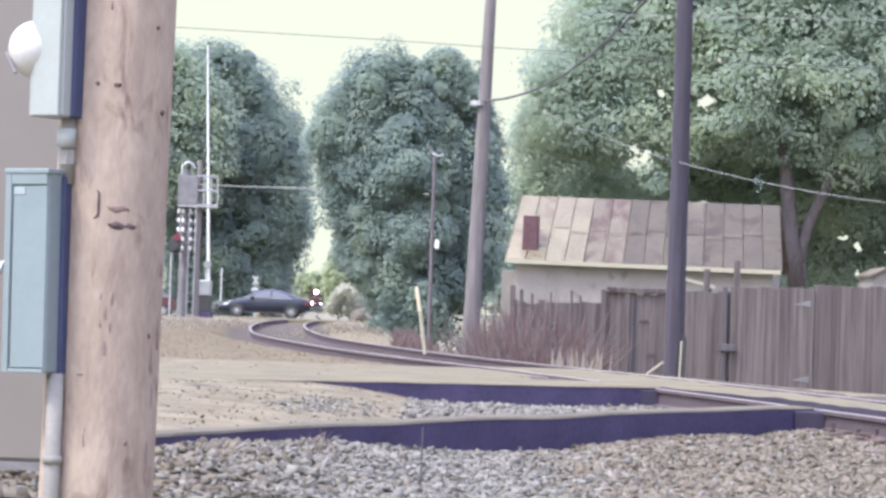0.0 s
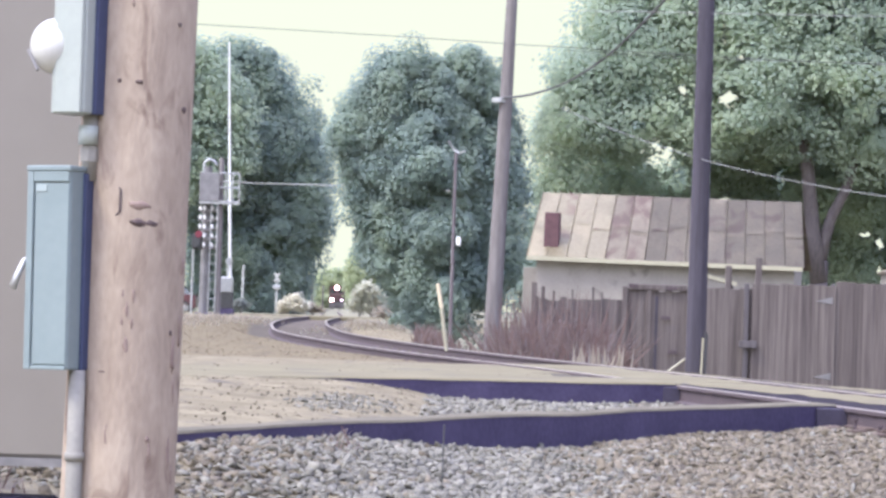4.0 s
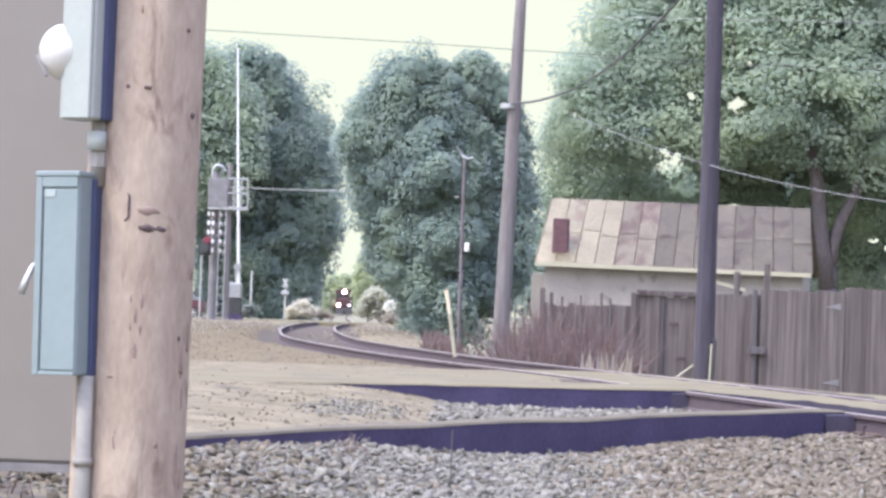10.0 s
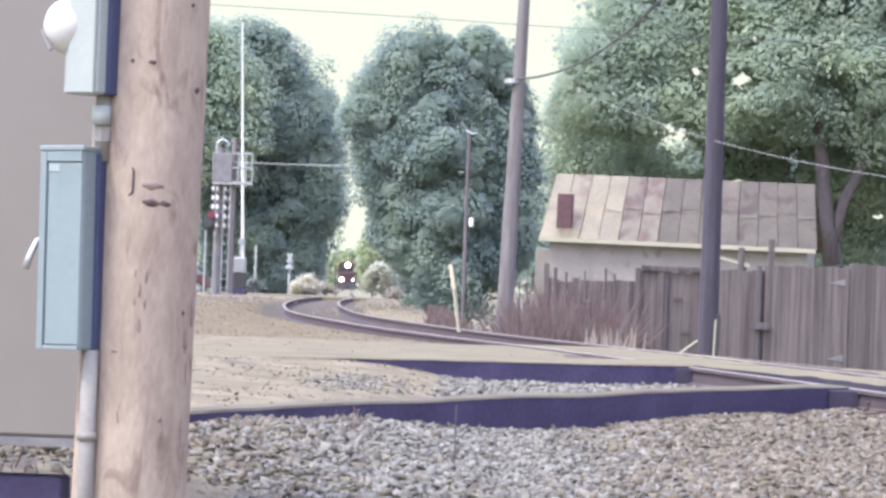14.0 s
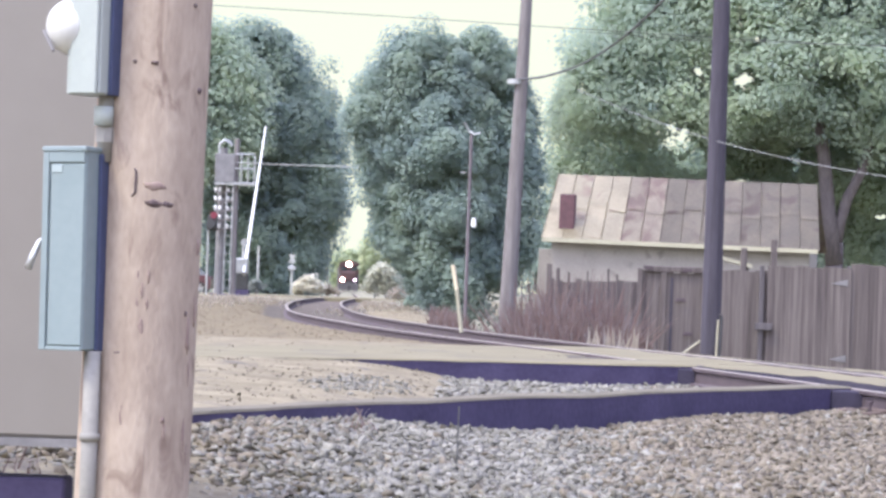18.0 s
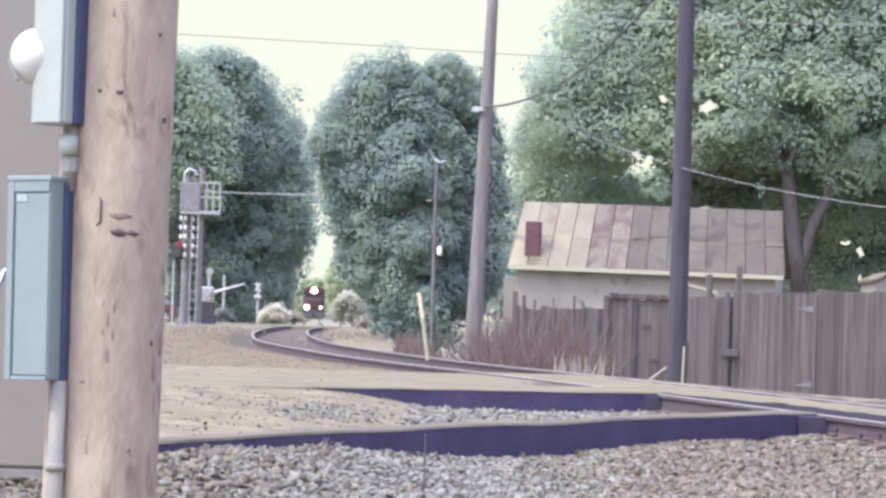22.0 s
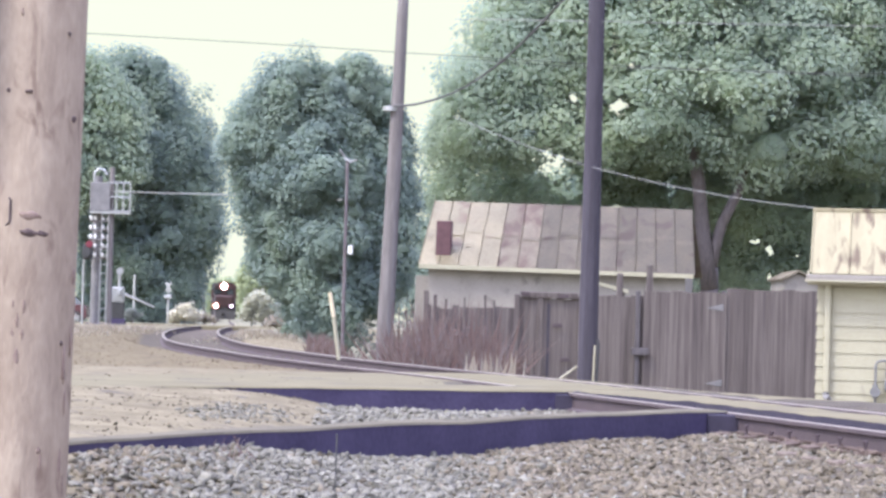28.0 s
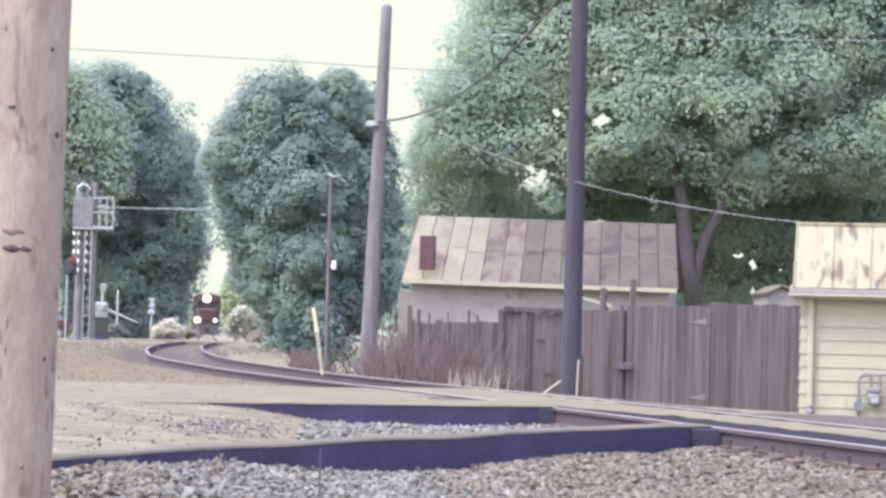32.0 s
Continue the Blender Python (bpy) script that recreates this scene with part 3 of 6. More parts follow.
# ---- shed ----
def shed():
    y0, y1 = 66.0, 70.5
    x0, x1 = 1.66, 7.62
    e = holder("shed", (0, y0, -0.8), "low pale shed with rusting standing-seam tin roof", "shed", rz=-9.0)
    e.matrix_world = pose(0, y0, -0.74, 0, 0.75, -9.0)
    eave, ridge = 1.94 + 0.8, 3.5 + 0.8
    bm = boxed(x0, x1, 0, y1 - y0, 0, eave)
    a = [bm.verts.new(v) for v in ((x0, 0, eave), (x0, y1 - y0, eave), (x0, 2.25, ridge - 0.1))]
    b = [bm.verts.new(v) for v in ((x1, 0, eave), (x1, y1 - y0, eave), (x1, 2.25, ridge - 0.1))]
    bm.faces.new(a), bm.faces.new(b)
    part("wall", bm, SHEDWALL, e)
    n, w = 14, (x1 - x0 + 0.45)
    for i in range(n):
        u0, u1 = x0 - 0.22 + w * i / n, x0 - 0.22 + w * (i + 1) / n
        for sgn in (1, -1):
            bm = bmesh.new()
            ya, yb = (-0.25, 2.25) if sgn > 0 else (4.75, 2.25)
            za = eave + 0.0 - 0.03
            lo = [bm.verts.new((u, ya, za + dz)) for u, dz in ((u0, 0), (u0 + 0.015, 0.026), (u0 + 0.03, 0), (u1, 0))]
            hi = [bm.verts.new((x0 - 0.22 + (u - x0 + 0.22) * 0.966, yb, ridge + dz)) for u, dz in ((u0, 0), (u0 + 0.015, 0.026), (u0 + 0.03, 0), (u1, 0))]
            for k in range(3):
                bm.faces.new((lo[k], lo[k + 1], hi[k + 1], hi[k]))
            # the upper sheet laps over the lower one
            lap = 0.42 + 0.12 * ((i * 7) % 5) / 5
            at = lambda u, f, dz: (u - (u - x0 + 0.22) * 0.034 * f, ya + (yb - ya) * f, za + (ridge - za) * f + dz)
            a = [bm.verts.new(at(u, lap - 0.01, 0.016)) for u in (u0 + 0.035, u1 - 0.005)]
            b = [bm.verts.new(at(u, lap + 0.05, 0.012)) for u in (u1 - 0.005, u0 + 0.035)]
            bm.faces.new(a + b)
            bmesh.ops.solidify(bm, geom=bm.faces[:], thickness=0.008)
            part("roof_panel", bm, (TINROOF if i < 4 else RUSTTIN if i in (4, 5) else DULLTIN), e)
    part("eave_board", boxed(x0 - 0.2, x1 + 0.2, -0.27, -0.24, eave - 0.12, eave - 0.025), WHITE, e, "white eave board")
    part("side_wall", boxed(x0 - 0.42, x0 - 0.02, 0.9, 3.2, 0.3, eave - 0.28, bevel=0.01), SHEDWALL, e, "pale lean-to side wall")
    ch = part("chimney", boxed(1.788, 2.135, 0.12, 0.46, eave, 2.95 + 0.8, bevel=0.012), material("chimney_brick", ((0.075, 0.04, 0.045), (0.12, 0.065, 0.07)), 0.9, scale=6, fine=30), e, "short red brick chimney")
    return e


shed()


# ---- small shed in the back yard ----
yard_shed = holder("garden_shed", (10.95, 72.0, -0.75), "small pale grey garden shed behind the board fence", "shed")
bm = bmesh.new()
prof = [(0, 0), (2.4, 0), (2.4, 1.9), (0.35, 2.86), (0, 2.7)]
for yy in (0.0, 2.4):
    [bm.verts.new((x, yy, z)) for x, z in prof]
bm.verts.ensure_lookup_table()
bm.faces.new(bm.verts[:5]), bm.faces.new(bm.verts[5:][::-1])
for k in range(5):
    bm.faces.new((bm.verts[k], bm.verts[(k + 1) % 5], bm.verts[5 + (k + 1) % 5], bm.verts[5 + k]))
bmesh.ops.recalc_face_normals(bm, faces=bm.faces)
part("wall", bm, SHEDWALL, yard_shed)
for (xa, za), (xb, zb) in (((-0.08, 2.68), (0.36, 2.9)), ((0.34, 2.9), (2.52, 1.88))):
    bm = bmesh.new()
    v = [bm.verts.new((x, y, z + dz)) for dz in (0.0, 0.05) for x, z, y in ((xa, za, -0.12), (xb, zb, -0.12), (xb, zb, 2.52), (xa, za, 2.52))]
    for q in ((3, 2, 1, 0), (4, 5, 6, 7), (0, 1, 5, 4), (1, 2, 6, 5), (2, 3, 7, 6), (3, 0, 4, 7)):
        bm.faces.new([v[k] for k in q])
    part("roof_sheet", bm, DULLTIN, yard_shed, "grey sheet roof")

# ---- white house ----
def house():
    y0, y1 = 45.0, 49.0
    base = -0.55
    x0, x1 = 7.4, 12.5
    e = holder("white_house", (x0, y0, base), "small white clapboard house with peeling metal roof", "house", rz=-11.0)
    eave, top = 1.55 - base, 2.64 - base
    W = x1 - x0
    part("wall", boxed(0, W, 0.035, y1 - y0, 0, eave), WHITE, e)
    row = 0.215
    k = 0
    while k * row < eave - 0.1:
        bm = bmesh.new()
        z = k * row
        v = [bm.verts.new(p) for p in ((-0.035, 0.01, z), (W, 0.01, z), (W, 0.026, z + row + 0.004), (-0.012, 0.026, z + row + 0.004), (-0.035, 0.036, z), (W, 0.036, z), (-0.012, 0.036, z + row + 0.004))]
        bm.faces.new((v[0], v[1], v[2], v[3])), bm.faces.new((v[4], v[5], v[1], v[0])), bm.faces.new((v[0], v[3], v[6], v[4]))
        part("clapboard", bm, WHITE, e)
        k += 1
    n = 9
    for i in range(n):
        u0, u1 = -0.15 + (W + 0.3) * i / n, -0.15 + (W + 0.3) * (i + 1) / n
        bm = bmesh.new()
        lo = [bm.verts.new((u, -0.22, eave + 0.02 + dz)) for u, dz in ((u0, 0), (u0 + 0.02, 0.03), (u0 + 0.04, 0), (u1, 0))]
        hi = [bm.verts.new((u, 1.1, top + dz)) for u, dz in ((u0, 0), (u0 + 0.02, 0.03), (u0 + 0.04, 0), (u1, 0))]
        for q in range(3):
            bm.faces.new((lo[q], lo[q + 1], hi[q + 1], hi[q]))
        part("roof_panel", bm, RUSTROOF, e, "white metal roof panel streaked with rust")
    part("ridge", boxed(-0.16, W, 1.05, 1.2, top - 0.03, top + 0.03, bevel=0.01), RUSTROOF, e)
    part("roof_back", boxed(-0.15, W, 1.1, y1 - y0, eave - 0.05, top - 0.03), RUSTROOF, e)
    gut = part("gutter", boxed(-0.2, W, -0.3, -0.2, eave - 0.1, eave + 0.0, bevel=0.015), SHEDWALL, e, "dull white gutter")
    part("gutter_lip", boxed(-0.22, W, -0.315, -0.295, eave - 0.115, eave - 0.085, bevel=0.004), WHITE, gut)
    part("fascia", boxed(-0.17, W, -0.2, -0.16, eave - 0.16, eave + 0.01, bevel=0.006), WHITE, e)
    part("verge_trim", boxed(-0.19, -0.15, -0.2, 0.0, eave - 0.05, eave + 0.06, bevel=0.006), WHITE, e)
    pipe = part("downspout", boxed(0.1, 0.2, -0.09, -0.01, 0.22, eave - 0.1, bevel=0.02), WHITE, e, "white downspout")
    part("elbow", tubed([(0.15, -0.04, 0.26), (0.15, -0.06, 0.16), (0.2, -0.16, 0.12)], 0.05, 8), STEEL, pipe)
    return e


house()


def gas_meter():
    e = holder("gas_meter", (8.29, 44.72, -0.49), "grey gas meter with pipes on the house wall", "gas meter", rz=-11.0)
    grey = material("meter_grey", ((0.13, 0.13, 0.135), (0.21, 0.21, 0.215)), 0.6, bump=0.1)
    part("riser", tubed([(0, 0, -0.1), (0, 0, 0.62), (0.03, 0, 0.68), (0.1, 0, 0.7), (0.62, 0, 0.7)], 0.021, 8), grey, e)
    part("regulator", tubed([(0, -0.08, 0.2), (0, 0.05, 0.2)], 0.085, 12), grey, e)
    part("regulator_cap", tubed([(0, -0.01, 0.1), (0, -0.01, 0.32)], 0.045, 10), grey, e)
    bm = tubed([(0.255, -0.01, 0.2), (0.255, -0.01, 0.235), (0.255, -0.01, 0.36), (0.255, -0.01, 0.40)], [0.09, 0.115, 0.115, 0.085], 14)
    part("meter_body", bm, grey, e)
    part("meter_head", boxed(0.165, 0.345, -0.08, 0.06, 0.40, 0.5, bevel=0.025), STEEL, e)
    part("dial_plate", boxed(0.2, 0.31, -0.132, -0.118, 0.26, 0.34, bevel=0.004), GALV, e, "pale dial plate")
    for ux in (0.185, 0.325):
        part("union", tubed([(ux, 0, 0.48), (ux, 0, 0.57), (ux, 0, 0.71)], [0.034, 0.024, 0.024], 8), grey, e)
    part("outlet", tubed([(0.62, 0, 0.7), (0.62, 0.15, 0.7)], 0.021, 8), grey, e)
    return e


gas_meter()


# ---- signal hut behind the near pole ----
def hut():
    e = holder("signal_hut", (-1.182, 10.4, 0.052), "plain grey steel signal hut raised on legs", "signal hut")
    part("body", boxed(-3.2, 0, 0, 0.5, 0, 2.15, bevel=0.015), BUNGALOW, e)
    part("base_frame", boxed(-3.22, 0.015, -0.015, 0.515, -0.03, 0.0), STEEL, e)
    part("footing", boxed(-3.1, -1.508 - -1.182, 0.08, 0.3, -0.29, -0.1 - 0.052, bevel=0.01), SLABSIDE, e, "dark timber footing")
    for lx in (-1.7, -3.0):
        for ly in (0.1, 0.4):
            part("leg", boxed(lx - 0.04, lx + 0.04, ly - 0.04, ly + 0.04, -0.4, -0.03), RUST, e)
    return e


hut()


# ---- trees ----
def leaf_mesh(name, pts, nrm, size, rnd, mat):
    n = len(pts)
    a = rnd.normal(size=(n, 3))
    nn = nrm + 0.18 * rnd.normal(size=(n, 3))
    nn /= np.linalg.norm(nn, axis=1)[:, None]
    u = np.cross(nn, a)
    u /= np.linalg.norm(u, axis=1)[:, None]
    v = np.cross(nn, u)
    s = (size * rnd.uniform(0.6, 1.35, n))[:, None]
    bend = nn * s * 0.18
    verts = np.stack([pts - u * s * 0.6, pts - v * s * 0.62 + u * s * 0.35 + bend, pts + v * s * 0.62 + u * s * 0.35 + bend], 1).reshape(-1, 3)
    me = bpy.data.meshes.new(name)
    me.vertices.add(3 * n)
    me.vertices.foreach_set("co", verts.astype(np.float32).reshape(-1))
    me.loops.add(3 * n)
    me.loops.foreach_set("vertex_index", np.arange(3 * n, dtype=np.int32))
    me.polygons.add(n)
    me.polygons.foreach_set("loop_start", np.arange(0, 3 * n, 3, dtype=np.int32))
    me.update(calc_edges=True)
    me.materials.append(mat)
    return me


def tree(name, base, height, trunk_r, lobes, leaves, size, mat, seed, label, limbs=6, clump=0.55, fork=None, thin=None):
    """lobes: (x, y, z, radius) from the base; each is filled with clumps of leaves."""
    e = holder(name, base, label, "tree")
    rnd = np.random.default_rng(seed)
    bm = bmesh.new()
    top = height * (0.45 if fork else 0.7)
    foot = float(ground_z(base[0], base[1])) - base[2] - 0.3
    if fork:
        tube(bm, [(-0.1, 0, foot), (-0.1, 0, foot + 0.6), (-0.12, -0.1, 0.9)], [trunk_r * 1.4, trunk_r, trunk_r * 0.8], 12)
    else:
        tube(bm, [(0, 0, foot), (0.05, 0, 0.3), (0.1 * rnd.normal(), 0, height * 0.3), (0.3 * rnd.normal(), 0.2, top)], [trunk_r * 1.4, trunk_r, trunk_r * 0.8, trunk_r * 0.25], 10)
    part("trunk", bm, BARK, e, smooth=True)
    for pts_, rad_ in fork or []:
        part("limb", tubed(pts_, rad_, 10), BARK, e, smooth=True)
    order = rnd.permutation(len(lobes))[:limbs]
    for i in order:
        x, y, z, r = lobes[i]
        s = min(max(0.25 * height, z * 0.45), top * 0.9)
        bm = tubed([(0, 0, s), (x * 0.45, y * 0.45, s + (z - s) * 0.35), (x * 0.95, y * 0.95, z)], [trunk_r * 0.45, trunk_r * 0.3, trunk_r * 0.1], 7)
        part("limb", bm, BARK, e, smooth=True)
    vol = np.array([l[3] ** 2 for l in lobes])
    pts, nrm = [], []
    for l, share in zip(lobes, vol / vol.sum()):
        m = int(leaves * share)
        k = max(5, int(l[3] ** 2 / clump ** 2 * 4.2))
        d = rnd.normal(size=(k, 3))
        d /= np.linalg.norm(d, axis=1)[:, None]
        rad = 0.84 * l[3] * rnd.uniform(0.3, 1.25, k) ** 0.5
        cen = np.array(l[:3]) + d * rad[:, None]
        csz = clump * rnd.uniform(0.5, 1.3, k)
        pick = rnd.integers(0, k, m)
        o = rnd.normal(size=(m, 3))
        o[:, 2] = np.abs(o[:, 2]) * np.where(rnd.uniform(size=m) < 0.68, 1, -0.8)
        o /= np.maximum(np.linalg.norm(o, axis=1), 1e-6)[:, None]
        flat = csz[pick] * rnd.uniform(0.5, 1.0, m) ** 0.6
        p = cen[pick] + o * flat[:, None] * np.array((1.1, 1.1, 0.85))
        p[:, 2] -= 0.3 * csz[pick] * (o[:, 0] ** 2 + o[:, 1] ** 2) * rnd.uniform(0.3, 1, m)
        side = o * 0.65 + 0.45 * d[pick] + np.array((0, -0.1, 0.4))
        # ragged gaps: (x, z, half width, half height, share of leaves kept)
        edge_noise = rnd.uniform(0.3, 1.7, k)[pick] * rnd.uniform(0.7, 1.3, m)
        for gx, gz, gw, gh, keep in thin or []:
            # the gaps run through the crown along the line of the track
            near_ = base[1] / (base[1] + p[:, 1])
            ux, uz = (base[0] + p[:, 0]) * near_ - base[0], (base[2] - EYE + p[:, 2]) * near_ - base[2] + EYE
            whole = (((ux - gx) / gw) ** 2 + ((uz - gz) / gh) ** 2 > edge_noise * (1 + 0.7 * np.sin(9 * ux + 3 * gx) * np.sin(11 * uz + gz))) | (rnd.uniform(size=len(p)) < keep)
            p, side, edge_noise = p[whole], side[whole], edge_noise[whole]
        pts.append(p)
        nrm.append(side)
    ob = new("crown", leaf_mesh("crown", np.concatenate(pts), np.concatenate(nrm), size, rnd, mat))
    ob.parent = e
    return e


def crown(base, rows, depth, seed, rad):
    """Lobes that fill an outline: rows of (height over base, left, right) in metres from the trunk."""
    rnd = np.random.default_rng(seed)
    out = []
    for (z0, a0, b0), (z1, a1, b1) in zip(rows, rows[1:]):
        steps = max(1, int(round((z1 - z0) / (rad * 0.9))))
        for s in range(steps):
            f = (s + 0.5) / steps
            z, a, b = z0 + (z1 - z0) * f, a0 + (a1 - a0) * f, b0 + (b1 - b0) * f
            n = max(1, int(round((b - a) / (rad * 0.95))))
            for i in range(n):
                r = rad * rnd.uniform(0.7, 1.15)
                x = a + (b - a) * (i + 0.5) / n + rnd.normal() * 0.3 * rad
                x = min(max(x, a + r * 0.8), b - r * 0.8) if b - a > 1.7 * r else (a + b) / 2
                mid = 1 - abs(2 * (x - a) / max(b - a, 0.1) - 1)
                if i in (0, n - 1) or z > rows[-1][0] - 0.5 * rad:
                    # loose sprays past the edge
                    if rnd.uniform() < 0.55:
                        out.append((x + (0.5 * r if i == n - 1 else -0.5 * r if i == 0 else 0) + 0.25 * rad * rnd.normal(), 0.4 * depth * rnd.normal(), z + 0.35 * rad * rnd.uniform(-0.3, 1.3), 0.3 * rad))
                for sgn in (-1, 1):
                    out.append((x, sgn * depth * (0.25 + 0.75 * mid) * rnd.uniform(0.6, 1.0), z + rnd.normal() * 0.2 * rad, r))
    return out


def grown(name, x, y, D, outline, depth, rad, trunk_r, leaves, size, mat, seed, label, limbs=8, clump=0.55, fork=None, back=0.0, back_z=0.0, thin=None):
    """outline rows in metres over the trunk's foot: (height, left, right)."""
    base = (x, y, D)
    lobes = [(lx, ly + (back if lz < back_z else 0.4), lz, r) for lx, ly, lz, r in crown(base, outline, depth, seed, rad)]
    return tree(name, base, outline[-1][0], trunk_r, lobes, leaves, size, mat, seed, label, limbs, clump, fork, thin)


WALNUT_GAPS = [(-4.6, 3.75, 0.6, 0.5, 0.03), (-2.8, 5.4, 0.42, 0.28, 0.0), (-3.0, 7.1, 0.2, 0.5, 0.1), (-4.1, 5.6, 0.25, 0.22, 0.0), (-6.4, 3.4, 0.8, 0.35, 0.2), (-4.1, 3.1, 0.4, 0.5, 0.05),
               (-2.85, 2.5, 0.45, 0.16, 0.0), (-1.3, 3.1, 0.22, 0.5, 0.1), (-0.67, 4.2, 0.12, 0.3, 0.0), (-7.4, 5.0, 0.25, 0.2, 0.1), (-5.4, 4.5, 0.3, 0.2, 0.05), (-3.6, 4.4, 0.2, 0.16, 0.0), (-2.5, 6.6, 0.16, 0.14, 0.0),
               (1.13, 1.67, 0.28, 0.1, 0.0), (1.59, 1.41, 0.16, 0.25, 0.0), (1.59, 0.68, 0.12, 0.2, 0.0), (2.35, 1.3, 0.14, 0.1, 0.0)]
YARD_GAPS = [(-3.48, 2.94, 0.5, 0.16, 0.0), (-2.84, 2.57, 0.25, 0.4, 0.0), (-2.84, 1.56, 0.2, 0.35, 0.0), (-1.77, 2.42, 0.25, 0.16, 0.0)]
BACK_GAPS = [(0.5, 6.1, 1.3, 1.1, 0.0), (-2.0, 5.7, 1.4, 0.7, 0.15), (2.95, 4.5, 0.7, 0.35, 0.0), (5.1, 5.3, 0.35, 0.8, 0.0), (3.05, 8.4, 0.8, 0.6, 0.0), (1.3, 8.7, 0.5, 0.5, 0.0), (2.0, 7.0, 0.4, 0.4, 0.0)]
grown("maple_tree", -0.66, 76.0, -0.06, [(0.3, -0.5, 0.72), (0.86, -1.0, 1.2), (1.5, -1.6, 1.75), (2.2, -1.95, 1.95), (3.0, -2.3, 2.0), (3.7, -2.45, 1.95), (4.9, -2.65, 1.85), (5.67, -2.85, 1.76), (6.3, -2.7, 1.58), (6.9, -2.2, 1.25), (7.35, -1.6, 0.8)], 2.4, 0.52, 0.2, 420000, 0.08, LEAF_A, 4, "dense dark green broadleaf tree beside the curved track", 8, 0.5)
grown("walnut_tree", 10.14, 80.0, 1.48, [(0.98, 0.71, 5.15), (2.1, 0.03, 5.75), (2.65, -7.52, 6.52), (3.37, -7.94, 6.97), (4.18, -8.05, 7.26), (5.14, -7.76, 7.23), (6.27, -7.48, 7.19), (7.24, -6.96, 7.16), (8.2, -6.59, 6.8), (9.48, -6.15, 6.28), (10.76, -5.08, 5.43), (11.67, -3.2, 3.8)], 3.0, 1.1, 0.3, 760000, 0.1, LEAF_B, 5, "huge spreading broadleaf tree with forked trunk behind the shed", 0, 0.85, fork=[([(-0.12, -0.1, 0.3), (-0.37, -0.4, 1.68), (-0.6, -0.8, 3.33), (-1.2, -1.0, 6.0)], [0.26, 0.22, 0.19, 0.12]), ([(-0.12, -0.1, 0.8), (0.0, -0.3, 1.6), (0.15, -0.5, 2.17), (0.49, -0.8, 2.94), (1.0, -0.6, 4.8)], [0.2, 0.17, 0.155, 0.14, 0.09])], back=5.0, back_z=4.3, thin=WALNUT_GAPS)
grown("roadside_tree", -12.53, 165.0, 0.05, [(0.5, -2.88, 2.7), (2.65, -3.28, 3.35), (4.63, -3.68, 4.1), (8.31, -4.15, 4.2), (10.28, -4.22, 3.81), (11.93, -3.94, 3.03), (13.57, -3.78, 2.15), (14.47, -3.15, 0.47), (14.78, -2.52, -0.87)], 4.0, 1.4, 0.35, 280000, 0.155, LEAF_A, 7, "tall dense green tree beside the far road", 8, 1.1)
grown("roadside_tree", -18.30, 158.0, -0.43, [(7.3, -4.92, 4.71), (8.26, -5.27, 5.62), (9.85, -5.32, 6.2), (11.75, -5.07, 5.97), (13.64, -4.82, 5.27), (14.73, -4.54, 4.29), (15.23, -2.67, 3.63)], 2.5, 1.1, 0.3, 100000, 0.18, LEAF_B, 9, "tall pale green tree overhanging the signal", 6, 1.0)
grown("far_tree", -14.45, 430.0, 0.40, [(0.6, -2.93, 2.88), (4.47, -3.23, 3.18), (7.47, -2.65, 1.79), (9.44, -1.71, 0.15)], 4, 1.5, 0.3, 12000, 0.45, LEAF_C, 11, "hazy pale green tree far along the track", 4, 1.2)
grown("far_tree", -22.43, 330.0, -0.20, [(0.4, -3.58, 3.88), (5.02, -4.4, 4.18), (8.99, -3.88, 4.24), (10.98, -3.31, 3.49)], 5, 2.0, 0.4, 14000, 0.45, LEAF_B, 13, "far green tree beside the track", 4, 1.3)
grown("far_tree", -3.96, 330.0, 0.44, [(0.41, -4.24, 4.87), (5.01, -5.06, 4.71), (10.31, -4.26, 4.53), (14.29, -3.43, 4.37)], 5, 2.0, 0.4, 14000, 0.45, LEAF_B, 15, "far green tree beyond the road", 4, 1.3)
grown("far_tree", -28.6, 660.0, -0.2, [(0.6, -6.0, 6.5), (4.0, -6.5, 6.5), (7.0, -5.5, 6.0), (9.3, -3.5, 5.0)], 4, 1.8, 0.35, 14000, 0.6, LEAF_C, 23, "hazy pale green tree at the end of the track", 4, 1.4)
grown("back_tree", 7.04, 110.0, 0.78, [(0.31, -4.93, 4.03), (1.97, -5.21, 4.63), (3.53, -4.6, 4.79), (4.63, -3.99, 4.75), (6.42, -2.29, 4.69), (7.54, -0.8, 4.64)], 3, 1.5, 0.35, 80000, 0.17, LEAF_A, 17, "tall dark green tree behind the shed", 6, 0.9, thin=BACK_GAPS)
grown("back_tree", 19.26, 112.0, 1.21, [(0.36, -5.88, 7.2), (2.03, -6.61, 7.14), (3.59, -6.66, 7.09), (4.91, -6.72, 7.03), (7.82, -6.82, 6.93), (10.51, -6.69, 6.84), (12.73, -6.55, 6.75)], 3, 1.7, 0.35, 120000, 0.2, LEAF_A, 19, "tall dark green tree behind the house", 6, 1.0, thin=YARD_GAPS)

# ---- far road over the track ----
FAR_Z = 0.11
bm = boxed(-60, 60, 137.5, 149.5, FAR_Z - 0.3, FAR_Z, bevel=0.04)
tagged(link("far_road", bm, ROAD), "pale worn asphalt road crossing the track", "road", kind="structure")


